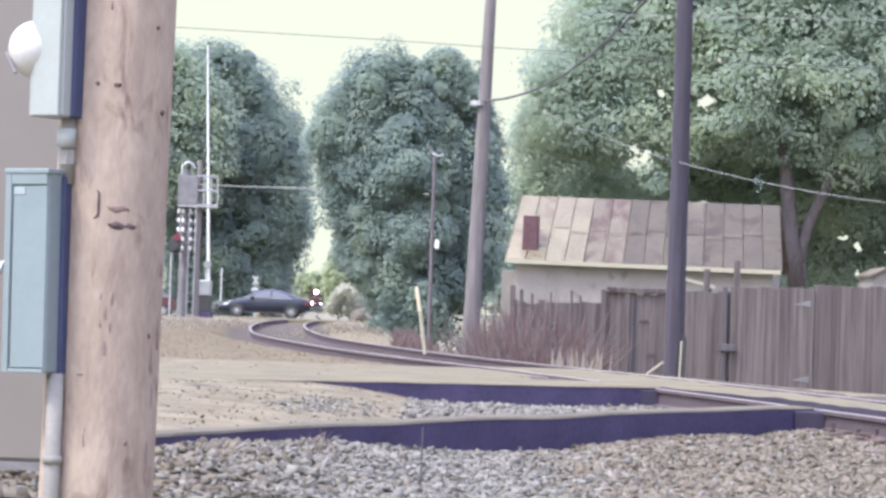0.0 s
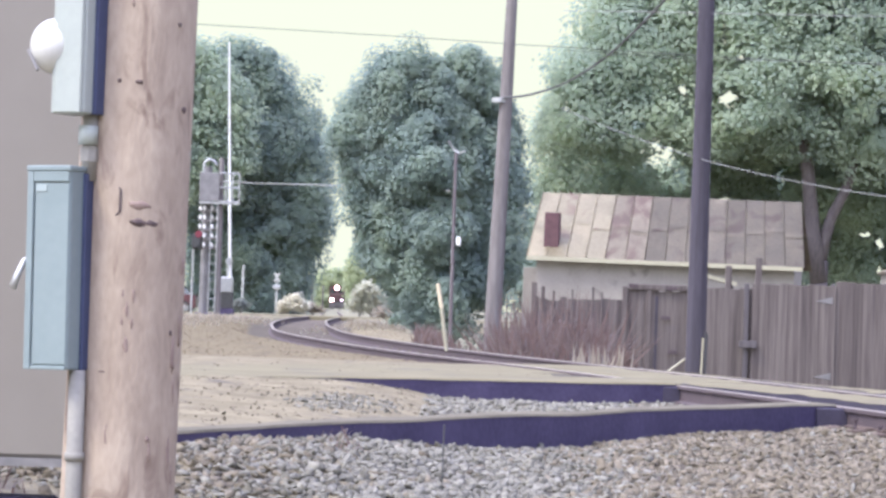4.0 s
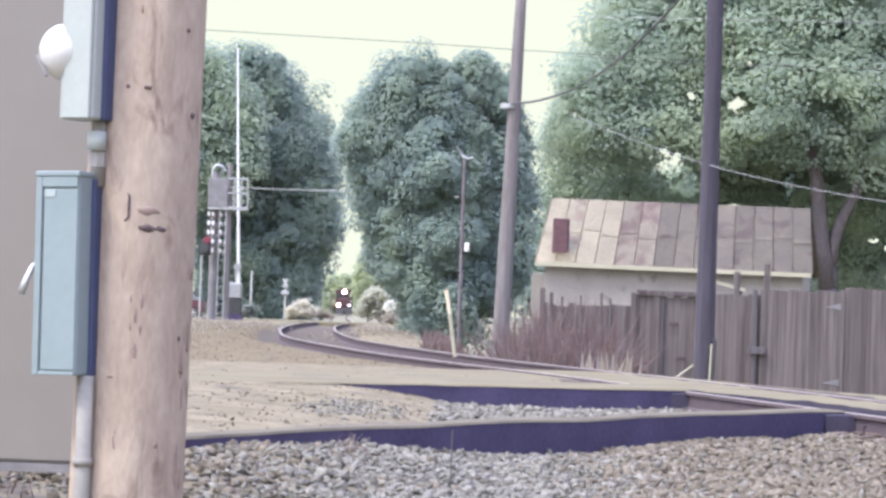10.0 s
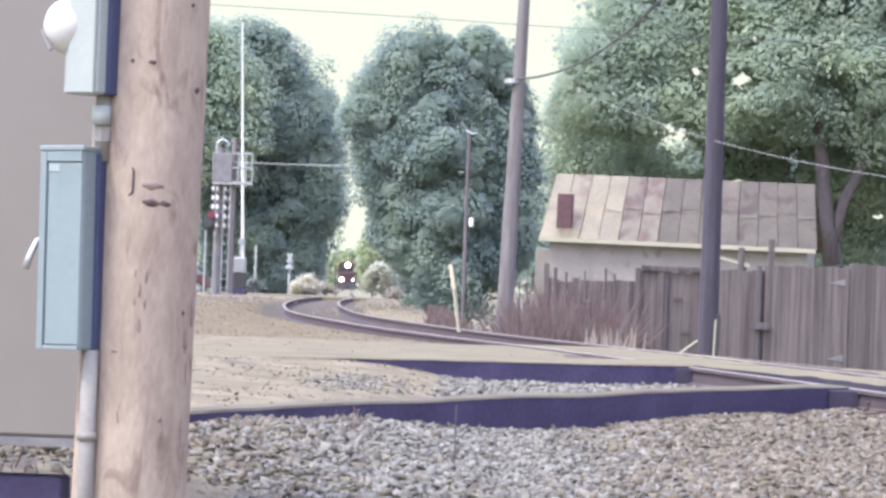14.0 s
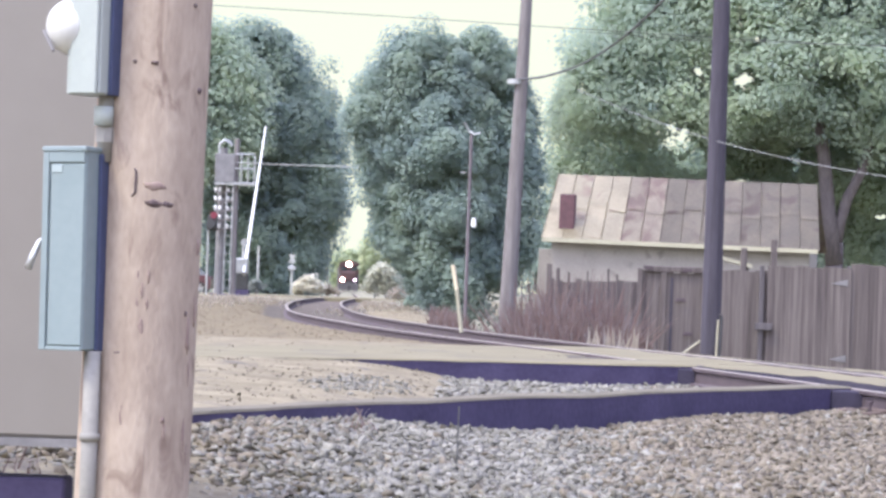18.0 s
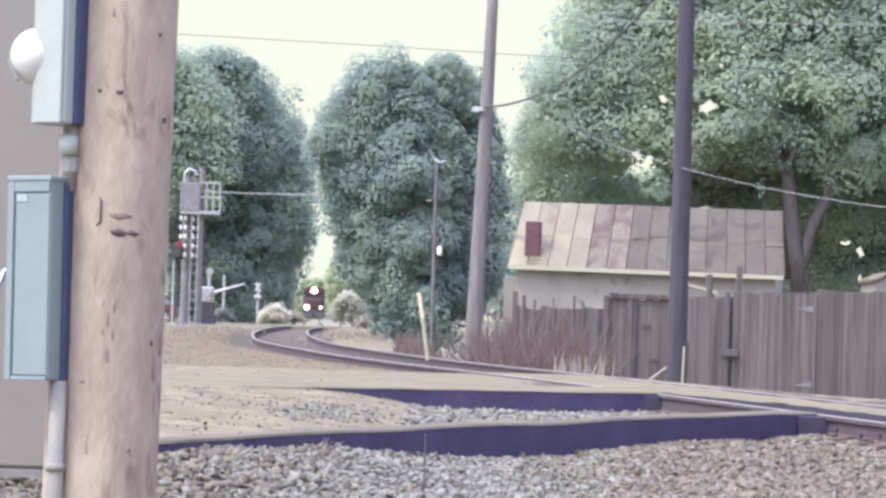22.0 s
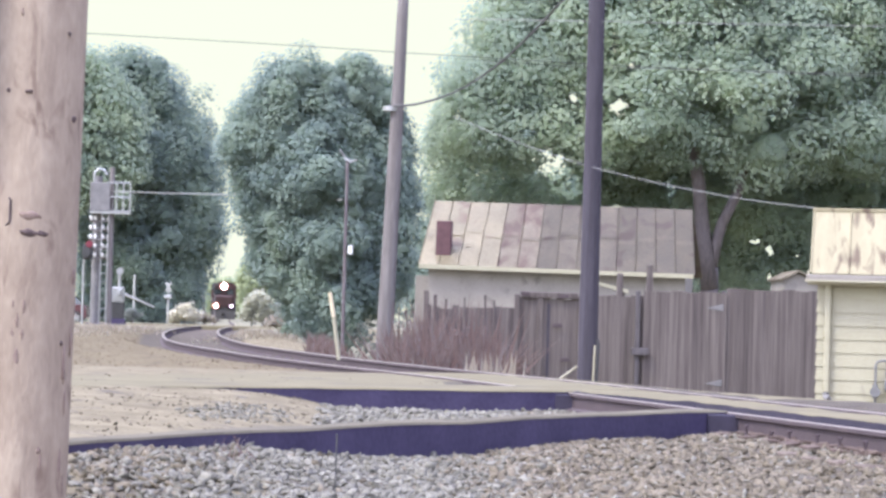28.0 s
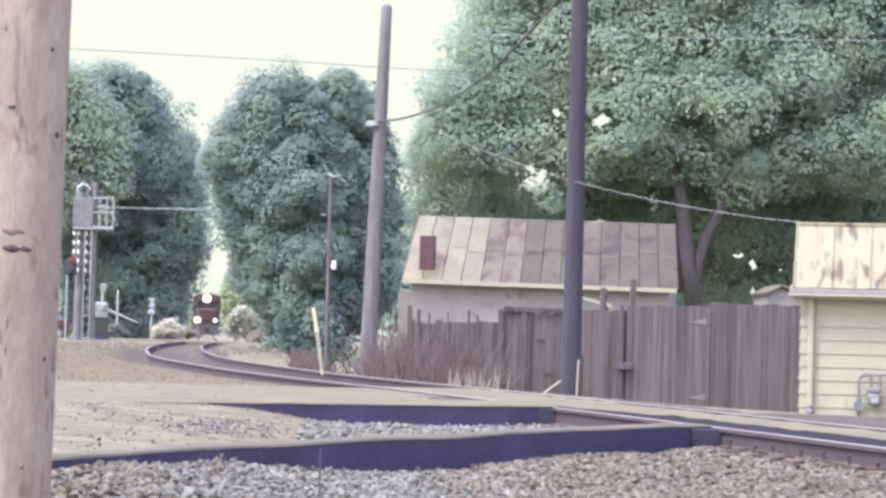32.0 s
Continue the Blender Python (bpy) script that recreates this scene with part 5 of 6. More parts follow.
def coupe():
    e = holder("coupe_car", (0, 0, 0), "dark blue two-door coupe with alloy wheels", "car")
    paint = material("dark_blue_paint", ((0.005, 0.008, 0.022), (0.009, 0.013, 0.032)), 0.3, bump=0, coat=0.45, scale=1)
    low = [(-2.34, 0.42), (-1.9, 0.26), (1.9, 0.24), (2.36, 0.36)]
    belt = [(-2.34, 0.86), (-1.9, 0.97), (-0.5, 0.96), (1.0, 0.9), (1.8, 0.78), (2.36, 0.56)]
    top = [(-2.34, 0.84), (-2.22, 0.95), (-1.95, 1.02), (-1.6, 1.12), (-1.2, 1.29), (-0.8, 1.41), (-0.35, 1.465), (0.05, 1.45), (0.4, 1.37), (0.8, 1.18), (1.15, 0.99), (1.6, 0.9), (2.0, 0.79), (2.25, 0.66), (2.36, 0.55)]
    part("body", body(low, belt, top, 0.9, 0.42, 0.7, 0.6), paint, e, smooth=True)
    flank(e, "side_window", [(-1.35, 1.02), (-1.1, 1.2), (-0.72, 1.34), (-0.4, 1.385), (-0.36, 1.02)], 0.875, GLASS, 0.36, 1.0, 0.012)
    flank(e, "side_window", [(-0.29, 1.02), (-0.31, 1.385), (0.05, 1.37), (0.33, 1.28), (0.8, 1.0)], 0.875, GLASS, 0.36, 1.0, 0.012)
    flank(e, "window_trim", [(-1.42, 0.99), (-1.4, 1.02), (0.82, 0.99), (0.86, 0.965)], 0.872, RIM, 0.36, 1.0, 0.016, "bright window trim")
    flank(e, "door_seam", [(-0.35, 0.35), (-0.35, 0.95), (-0.34, 0.95), (-0.34, 0.35)], 0.88, TRIM, t=0.003)
    flank(e, "sill", [(-1.2, 0.22), (-1.2, 0.3), (1.2, 0.3), (1.2, 0.22)], 0.87, TRIM)
    flank(e, "door_handle", [(-0.25, 0.82), (-0.25, 0.86), (-0.05, 0.86), (-0.05, 0.82)], 0.88, paint, t=0.025)
    flank(e, "tail_lamp", [(-2.28, 0.68), (-2.2, 0.86), (-1.95, 0.84), (-2.0, 0.7)], 0.86, REDGLASS)
    flank(e, "headlamp", [(1.75, 0.62), (1.7, 0.76), (2.05, 0.7), (2.2, 0.58)], 0.86, LAMPGLASS)
    for s in (-1, 1):
        part("mirror", boxed(0.55, 0.72, s * 0.94 - 0.08, s * 0.94 + 0.08, 0.98, 1.1, bevel=0.03), paint, e)
        for x in (-1.38, 1.42):
            part("wheel_arch", tubed([(x, s * 0.78, 0.33), (x, s * 0.9, 0.33)], 0.365, 24), TRIM, e)
            wheel(e, x, s * 0.83, 0.335, 0.2, 8)
    return e


def van():
    e = holder("cargo_van", (0, 0, 0), "white cargo van with windowless sides", "van")
    paint = material("white_van_paint", ((0.46, 0.455, 0.36), (0.52, 0.51, 0.41)), 0.4, bump=0, coat=0.4, scale=0.8)
    low = [(-2.8, 0.46), (-2.4, 0.4), (2.5, 0.4), (2.86, 0.52)]
    belt = [(-2.8, 1.22), (1.7, 1.22), (2.3, 1.12), (2.86, 0.95)]
    top = [(-2.8, 1.8), (-2.74, 1.96), (-2.6, 2.05), (-2.2, 2.09), (0.4, 2.1), (0.85, 2.06), (1.05, 1.98), (1.5, 1.62), (1.88, 1.34), (2.2, 1.27), (2.6, 1.17), (2.78, 1.07), (2.86, 0.92)]
    part("body", body(low, belt, top, 1.0, 0.12, 0.5, 0.12), paint, e, smooth=True)
    flank(e, "side_window", [(0.55, 1.36), (0.6, 1.88), (1.0, 1.88), (1.62, 1.36)], 1.0, GLASS, 0.09, 1.1)
    flank(e, "rear_window", [(-2.7, 1.3), (-2.66, 1.9), (-2.4, 1.9), (-2.4, 1.3)], 1.0, GLASS, 0.09, 1.1)
    flank(e, "door_seam", [(0.5, 0.5), (0.5, 1.95), (0.512, 1.95), (0.512, 0.5)], 1.0, TRIM, 0.09, 1.1, 0.003)
    flank(e, "panel_seam", [(-0.95, 0.55), (-0.95, 1.9), (-0.94, 1.9), (-0.94, 0.55)], 1.0, RIM, 0.09, 1.1, 0.003)
    flank(e, "sill", [(-1.4, 0.36), (-1.4, 0.48), (1.4, 0.48), (1.4, 0.36)], 0.99, TRIM)
    flank(e, "door_handle", [(0.58, 1.18), (0.58, 1.24), (0.74, 1.24), (0.74, 1.18)], 1.0, TRIM, t=0.03)
    flank(e, "headlamp", [(2.55, 0.86), (2.55, 1.08), (2.78, 1.05), (2.8, 0.86)], 0.99, LAMPGLASS)
    flank(e, "tail_lamp", [(-2.8, 1.05), (-2.78, 1.35), (-2.7, 1.35), (-2.7, 1.05)], 0.99, REDGLASS)
    part("front_bumper", boxed(2.75, 2.92, -0.98, 0.98, 0.42, 0.66, bevel=0.04), TRIM, e)
    part("rear_bumper", boxed(-2.95, -2.76, -0.98, 0.98, 0.42, 0.62, bevel=0.03), TRIM, e)
    for s in (-1, 1):
        part("mirror", boxed(1.28, 1.42, s * 1.12 - 0.1, s * 1.12 + 0.1, 1.3, 1.58, bevel=0.03), TRIM, e)
        for x in (-1.55, 1.85):
            part("wheel_arch", tubed([(x, s * 0.9, 0.42), (x, s * 1.002, 0.42)], 0.42, 24), TRIM, e)
            wheel(e, x, s * 0.92, 0.37, 0.23, 8)
    return e


def pickup():
    e = holder("pickup_truck", (0, 0, 0), "cream white extended-cab pickup truck", "pickup truck")
    paint = material("cream_truck_paint", ((0.48, 0.46, 0.36), (0.54, 0.52, 0.41)), 0.35, bump=0, coat=0.5, scale=0.8)
    low = [(-2.85, 0.56), (-2.4, 0.5), (2.6, 0.5), (2.9, 0.6)]
    belt = [(-2.85, 1.22), (-0.8, 1.22), (1.1, 1.2), (2.5, 1.1), (2.9, 0.98)]
    top = [(-2.85, 1.31), (-2.8, 1.34), (-0.95, 1.34), (1.15, 1.31), (1.7, 1.28), (2.4, 1.21), (2.7, 1.14), (2.84, 1.04), (2.9, 0.9)]
    part("body", body(low, belt, top, 0.97, 0.1, 0.45, 0.12), paint, e, smooth=True)
    cabp = [(-0.8, 1.26), (-0.74, 1.6), (-0.66, 1.77), (-0.5, 1.85), (0.0, 1.885), (0.42, 1.87), (0.66, 1.8), (0.95, 1.6), (1.35, 1.28)]
    part("cab", shell(cabp, 0.93, 0.22, 1.3), paint, e)
    part("bed_well", boxed(-2.78, -0.9, -0.8, 0.8, 1.25, 1.352), TRIM, e)
    flank(e, "side_window", [(-0.6, 1.36), (-0.56, 1.74), (-0.1, 1.75), (-0.1, 1.36)], 0.93, GLASS, 0.22, 1.3)
    flank(e, "side_window", [(0.0, 1.36), (0.0, 1.75), (0.5, 1.74), (1.0, 1.36)], 0.93, GLASS, 0.22, 1.3)
    for xx in (-0.82, -0.05, 1.05):
        flank(e, "door_seam", [(xx, 0.6), (xx, 1.3), (xx + 0.012, 1.3), (xx + 0.012, 0.6)], 0.97, TRIM, t=0.003)
    flank(e, "sill", [(-1.2, 0.46), (-1.2, 0.58), (1.3, 0.58), (1.3, 0.46)], 0.96, TRIM)
    flank(e, "door_handle", [(0.03, 1.12), (0.03, 1.17), (0.2, 1.17), (0.2, 1.12)], 0.97, TRIM, t=0.03)
    flank(e, "headlamp", [(2.5, 0.95), (2.5, 1.15), (2.75, 1.08), (2.82, 0.95)], 0.96, LAMPGLASS)
    flank(e, "tail_lamp", [(-2.86, 0.9), (-2.86, 1.25), (-2.78, 1.25), (-2.78, 0.9)], 0.965, REDGLASS)
    part("front_bumper", boxed(2.78, 2.98, -0.98, 0.98, 0.48, 0.74, bevel=0.04), RIM, e)
    part("rear_bumper", boxed(-3.02, -2.82, -0.96, 0.96, 0.5, 0.7, bevel=0.03), RIM, e)
    for s in (-1, 1):
        part("mirror", boxed(0.95, 1.08, s * 1.07 - 0.1, s * 1.07 + 0.1, 1.35, 1.55, bevel=0.03), TRIM, e)
        for x in (-1.8, 1.75):
            part("wheel_arch", tubed([(x, s * 0.88, 0.45), (x, s * 0.974, 0.45)], 0.44, 24), TRIM, e)
            wheel(e, x, s * 0.89, 0.39, 0.25, 6)
    return e


# ---- locomotive ----
HEADLIGHT = glow("headlight_glow", (1.0, 0.74, 0.42), 45.0)
# orange halo round the lit lamps, put in as dimly glowing discs
HALO = glow("lamp_halo_glow", (1.0, 0.50, 0.22), 0.55)
DITCH = glow("ditch_light_glow", (1.0, 0.64, 0.36), 40.0)
DITCH_DIM = glow("dim_ditch_light", (1.0, 0.72, 0.5), 6.0)


def locomotive():
    """Nose towards -y, rail heads at z = 0."""
    e = holder("locomotive", (0, 0, 0), "dark red diesel locomotive with lit headlights", "locomotive")
    red = material("dark_red_paint", ((0.045, 0.022, 0.022), (0.075, 0.034, 0.03)), 0.5, scale=1, fine=10, bump=0.05)
    black = material("sooty_black", ((0.03, 0.028, 0.028), (0.06, 0.055, 0.05)), 0.8, scale=1, bump=0.1)
    part("frame", boxed(-1.5, 1.5, 0.6, 20.5, 1.05, 1.55, bevel=0.05), black, e)
    part("nose", boxed(-1.15, 1.15, 0.9, 2.6, 1.55, 3.0, bevel=0.12), red, e)
    bm = boxed(-1.52, 1.52, 2.5, 5.0, 1.55, 4.25, bevel=0.1)
    part("cab", bm, red, e)
    bm = bmesh.new()
    tube(bm, [(0, 2.35, 4.2), (0, 5.1, 4.2)], 1.2, 24)
    bm.transform(Matrix.Translation((0, 0, 4.2)) @ Matrix.Diagonal((1.25, 1, 0.35, 1)) @ Matrix.Translation((0, 0, -4.2)))
    part("cab_roof", bm, red, e)
    part("hood", boxed(-1.0, 1.0, 5.0, 20.0, 1.55, 4.2, bevel=0.15), red, e)
    for s in (-1, 1):
        part("windscreen", boxed(s * 0.78 - 0.42, s * 0.78 + 0.42, 2.46, 2.52, 3.1, 3.75, bevel=0.02), GLASS, e)
        part("side_window", boxed(s * 1.5 - 0.03, s * 1.5 + 0.03, 3.0, 4.4, 3.0, 3.7), GLASS, e)
        part("number_board", boxed(s * 0.62 - 0.25, s * 0.62 + 0.25, 2.42, 2.5, 3.98, 4.2, bevel=0.02), LAMPGLASS, e)
        part("handrail", tubed([(s * 1.4, 0.75, 1.5), (s * 1.4, 0.75, 2.5), (s * 1.4, 2.4, 2.6)], 0.025, 6), RIM, e)
        part("step", boxed(s * 1.3 - 0.25, s * 1.3 + 0.25, 0.55, 0.9, 0.4, 1.1, bevel=0.02), black, e)
        part("ditch_light", tubed([(s * 0.95, 0.5, 1.75), (s * 0.95, 0.62, 1.75)], 0.22 if s < 0 else 0.16, 16), DITCH if s < 0 else DITCH_DIM, e, "lit ditch light")
        part("ditch_housing", tubed([(s * 0.95, 0.52, 1.75), (s * 0.95, 0.75, 1.75)], 0.44 if s < 0 else 0.2, 16), black, e)
    # glare round the two brightest lamps, built as discs behind them
    part("halo_disc", tubed([(-0.95, 0.515, 1.75), (-0.95, 0.53, 1.75)], 0.4, 18), HALO, e, "orange glowing disc for the halo round the lamp")
    part("halo_disc", tubed([(0, 2.31, 4.12), (0, 2.33, 4.12)], 0.48, 18), HALO, e, "orange glowing disc for the halo round the lamp")
    part("headlight", tubed([(0, 2.28, 4.12), (0, 2.4, 4.12)], 0.3, 18), HEADLIGHT, e, "lit headlight")
    part("headlight_housing", boxed(-0.54, 0.54, 2.36, 2.52, 3.6, 4.66, bevel=0.04), black, e)
    bm = bmesh.new()
    v = [bm.verts.new(p) for p in ((-1.5, 0.5, 1.2), (1.5, 0.5, 1.2), (1.45, 0.1, 0.15), (-1.45, 0.1, 0.15), (-1.5, 0.9, 1.2), (1.5, 0.9, 1.2), (1.45, 0.9, 0.15), (-1.45, 0.9, 0.15))]
    for q in ((0, 1, 2, 3), (4, 7, 6, 5), (0, 4, 5, 1), (3, 2, 6, 7), (0, 3, 7, 4), (1, 5, 6, 2)):
        bm.faces.new([v[i] for i in q])
    part("snow_plough", bm, black, e)
    part("coupler", boxed(-0.15, 0.15, -0.25, 0.6, 0.7, 1.0, bevel=0.04), black, e)
    part("fuel_tank", boxed(-1.3, 1.3, 8.0, 13.0, 0.35, 1.05, bevel=0.15), black, e)
    for yc in (4.0, 17.0):
        bogie = part("bogie", boxed(-1.25, 1.25, yc - 2.2, yc + 2.2, 0.45, 0.95, bevel=0.06), black, e)
        for k in (-1.7, 0, 1.7):
            for s in (-1, 1):
                part("wheel", tubed([(s * 0.68, yc + k, 0.5), (s * 0.82, yc + k, 0.5)], 0.5, 20), RUST, bogie)
    return e


# ---- crossing gate and signals at the far road ----
def crossing_gate():
    e = holder("crossing_gate", (-10.939, 131, 0.083), "railway crossing gate with white arm and grey machine case", "crossing gate")
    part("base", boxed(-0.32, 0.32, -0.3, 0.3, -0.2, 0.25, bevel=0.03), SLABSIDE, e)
    part("mast", tubed([(0, 0, 0), (0, 0, 2.5)], 0.075, 10), GALV, e)
    part("machine_case", boxed(-0.38, 0.24, -0.25, 0.25, 1.0, 1.72, bevel=0.04), GALV, e, "light grey machine case")
    part("lower_case", boxed(-0.3, 0.26, -0.22, 0.22, 0.25, 1.0, bevel=0.03), TRIM, e)
    part("bell", tubed([(0.02, -0.12, 2.45), (0.02, 0.02, 2.45)], 0.17, 14), GALV, e, "round pale bell")
    arm = new("gate_arm")
    arm.parent = e
    arm.location = (0.1, 0.0, 1.45)
    white = material("white_arm_paint", ((0.72, 0.72, 0.7), (0.8, 0.8, 0.78)), 0.5, bump=0)
    step = 11.2 / 14
    for k in range(14):
        r0, r1 = 0.075 - 0.003 * k, 0.075 - 0.003 * (k + 1)
        bm = bmesh.new()
        tube(bm, [(0, 0, k * step), (0, 0, (k + 1) * step)], [r0, r1], 8)
        part("band", bm, white, arm)
    part("counterweight", boxed(-0.08, 0.08, -0.12, 0.12, -0.75, -0.1, bevel=0.02), GALV, arm)
    return e, arm


def cantilever_signal():
    e = holder("signal_mast", (-11.248, 128, -0.026), "grey steel signal mast with railed platform", "signal mast")
    part("mast", tubed([(0.1, 0, -0.3), (0.1, 0, 7.2)], [0.15, 0.12], 12), GREYPOLE, e)
    part("mast", tubed([(-0.55, 0.4, -0.3), (-0.55, 0.4, 6.8)], [0.22, 0.2], 12), STEEL, e)
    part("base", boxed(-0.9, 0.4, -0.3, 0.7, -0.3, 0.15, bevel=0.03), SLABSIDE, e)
    part("platform_panel", boxed(-0.85, 0.05, -0.3, -0.24, 5.2, 6.5, bevel=0.02), STEEL, e)
    part("platform_floor", boxed(-0.85, 0.95, -0.3, 0.5, 5.1, 5.18), GALV, e)
    for z in (5.2, 5.85, 6.5):
        part("rail", tubed([(0.05, -0.28, z), (0.95, -0.28, z)], 0.035, 6), GALV, e)
    for x in (0.35, 0.65, 0.95):
        part("baluster", tubed([(x, -0.28, 5.1), (x, -0.28, 6.5)], 0.035, 6), GALV, e)
    part("gooseneck", tubed([(-0.7, 0, 6.5), (-0.7, 0, 6.95), (-0.5, 0, 7.12), (-0.25, 0, 7.05), (-0.12, 0, 6.85)], 0.06, 8), GALV, e)
    for row in range(5):
        z = 5.0 - row * 0.42
        part("crossarm", boxed(-0.85, 0.1, 0.0, 0.08, z - 0.28, z - 0.2), GREYPOLE, e)
        for x in (-0.8, -0.6, -0.25, -0.02):
            bm = bmesh.new()
            tube(bm, [(x, 0.02, z - 0.2), (x, 0.02, z - 0.08), (x, 0.02, z)], [0.05, 0.075, 0.03], 8)
            part("insulator", bm, LAMPGLASS, e, "white porcelain insulator")
    head = part("signal_head", boxed(-1.1, -0.62, -0.45, -0.25, 3.0, 3.7, bevel=0.05), TRIM, e, "black crossing signal head")
    part("red_lens", tubed([(-0.8, -0.5, 3.7), (-0.8, -0.3, 3.7)], 0.16, 14), material("dull_red_lens", ((0.13, 0.02, 0.035), (0.19, 0.03, 0.045)), 0.5, bump=0), head, "red signal lens")
    part("hood", tubed([(-0.92, -0.62, 3.3), (-0.92, -0.4, 3.3)], 0.2, 14), TRIM, head)
    part("cable_conduit", tubed([(-1.05, -0.2, 0.1), (-1.05, -0.2, 3.0)], 0.05, 8), GALV, e, "pale cable conduit")
    part("ladder_rail", tubed([(-0.3, -0.15, 0), (-0.3, -0.15, 5.1)], 0.03, 6), GALV, e)
    part("ladder_rail", tubed([(0.0, -0.18, 0), (0.0, -0.18, 5.1)], 0.03, 6), GALV, e)
    for k in range(12):
        part("rung", tubed([(-0.3, -0.16, 0.4 + 0.4 * k), (0.0, -0.17, 0.4 + 0.4 * k)], 0.016, 5), GALV, e)
    return e


SIGNWHITE = material("sign_white", ((0.38, 0.385, 0.36), (0.46, 0.465, 0.44)), 0.6, scale=3, fine=30, bump=0.05)


def crossbuck(at, h):
    e = holder("crossbuck_sign", at, "white railway crossbuck sign on a post", "road sign", "crossbuck signs")
    part("post", tubed([(0, 0, -0.2), (0, 0, h)], 0.05, 8), SIGNWHITE, e)
    for s in (-1, 1):
        bm = boxed(-0.27, 0.27, -0.03 - 0.01 * s, -0.01 - 0.01 * s, -0.05, 0.05)
        bm.transform(pose(0, -0.07, h - 0.2, 0, s * 58, 0))
        part("blade", bm, SIGNWHITE, e)
    part("lamp_pair", boxed(-0.2, 0.2, -0.14, -0.05, h - 0.85, h - 0.62, bevel=0.04), GALV, e)
    return e


cantilever_signal()
gate, gate_arm = crossing_gate()
crossbuck((-10.056, 152, 0.266), 2.0)
crossbuck((-4.158, 152, 0.351), 1.6)


def marker(name, at, h, r, lean, mat, label):
    e = holder(name, at, label, "post")
    part("shaft", tubed([(0, 0, -0.7), (lean, 0, h)], r, 8), mat, e)
    return e


marker("marker_post", (-11.731, 150, 0.448), 2.2, 0.05, 0, SIGNWHITE, "slim white marker post by the far road")
for at_ in ((-10.177, 190, 0.254), (-9.456, 190, 0.279)):
    marker("marker_post", at_, 1.7, 0.05, 0, GREYPOLE, "slim grey post beside the track")
for at_ in ((-5.555, 152, 0.302), (-4.947, 152, 0.323)):
    marker("white_post", at_, 0.75, 0.07, 0, SIGNWHITE, "short white post under a pale bush")

stake = holder("leaning_stake", (-0.231, 43, 0.116), "leaning weathered stake with pale yellow top", "stake")
part("shaft", tubed([(0, 0, -0.1), (-0.095, 0, 0.55)], 0.029, 8), WHITE, stake)
part("top_band", tubed([(-0.095, 0, 0.55), (-0.165, 0, 0.92)], 0.029, 8), material("faded_yellow_paint", ((0.58, 0.50, 0.32), (0.68, 0.60, 0.42)), 0.7, bump=0.1), stake, "faded yellow painted top")

lamp_pole = pole("street_light_pole", (-0.311, 72.5, -0.015), 4.7, 0.05, 0.04, 0.0, BARK, "slim grey street light pole in front of the tree")
part("lamp_arm", tubed([(-0.2, -0.1, 4.98), (-0.06, -0.02, 4.76), (0.08, -0.08, 4.68), (0.24, -0.2, 4.72)], [0.03, 0.028, 0.024, 0.02], 6), GALV, lamp_pole)
part("insulator", boxed(0.08, 0.2, -0.12, 0.0, 2.291, 2.523, bevel=0.03), LAMPGLASS, lamp_pole, "white glass fitting")


# ---- wires ----
def wire(name, pts, r, label, mat=WIRE):
    e = holder(name, pts[0], label, "cable")
    fine = []
    t = np.linspace(0, 1, len(pts))
    for k in np.linspace(0, 1, 24):
        fine.append([float(spline(k, t, [p[i] for p in pts])) - pts[0][i] for i in range(3)])
    part("strand", tubed(fine, r, 6), mat, e)
    return e


PALEWIRE = material("pale_cable", ((0.25, 0.25, 0.25), (0.35, 0.35, 0.34)), 0.6, bump=0)
wire("overhead_wire", [(-10.296, 60, 6.665), (-5.789, 60, 6.535), (-1.583, 60, 6.417), (0.809, 59.9, 6.323), (2.144, 60, 6.295), (6.05, 60, 6.18), (10.855, 60, 6.131)], 0.007, "thin overhead wire across the sky, fixed to a pole")
wire("overhead_wire", [(1.678, 52, 6.223), (3.347, 50.5, 6.092), (4.086, 49.9, 6.035), (7.695, 50, 6.091), (11.015, 50, 6.147)], 0.0055, "pale overhead wire before the big tree", PALEWIRE)
wire("overhead_wire", [(1.704, 52, 5.496), (3.375, 50.5, 5.285), (4.094, 49.9, 5.216), (7.724, 50, 5.252), (11.045, 50, 5.288)], 0.004, "thin overhead wire before the big tree")
wire("service_cable", [(0.681, 59.9, 5.168), (1.258, 59, 5.192), (1.964, 57.5, 5.355), (2.655, 55.5, 5.718), (3.129, 53.5, 6.09), (3.607, 51.5, 6.557), (4.053, 49.95, 7.088)], 0.024, "thick twisted service cable rising between two poles")
wire("service_wire", [(1.949, 60, 5.004), (3.123, 57, 4.317), (4.076, 49.9, 3.458), (5.448, 48.5, 3.072), (6.697, 47, 2.793), (7.847, 46, 2.636)], 0.0055, "pale service wire down to the white house", PALEWIRE)
wire("distant_wire", [(-11.205, 128, 6.097), (-8.482, 122, 5.821), (-5.546, 112, 5.408), (-2.611, 95, 4.645), (-0.425, 72.4, 3.677)], 0.018, "distant wire over the far road", PALEWIRE)
part("cable_clamp", tubed([(0.632 - mid_pole.location.x, -0.02, 5.126 - mid_pole.location.z - 0.05), (0.632 - mid_pole.location.x, -0.02, 5.126 - mid_pole.location.z + 0.05)], 0.17, 14), GALV, mid_pole, "pale cable clamp")


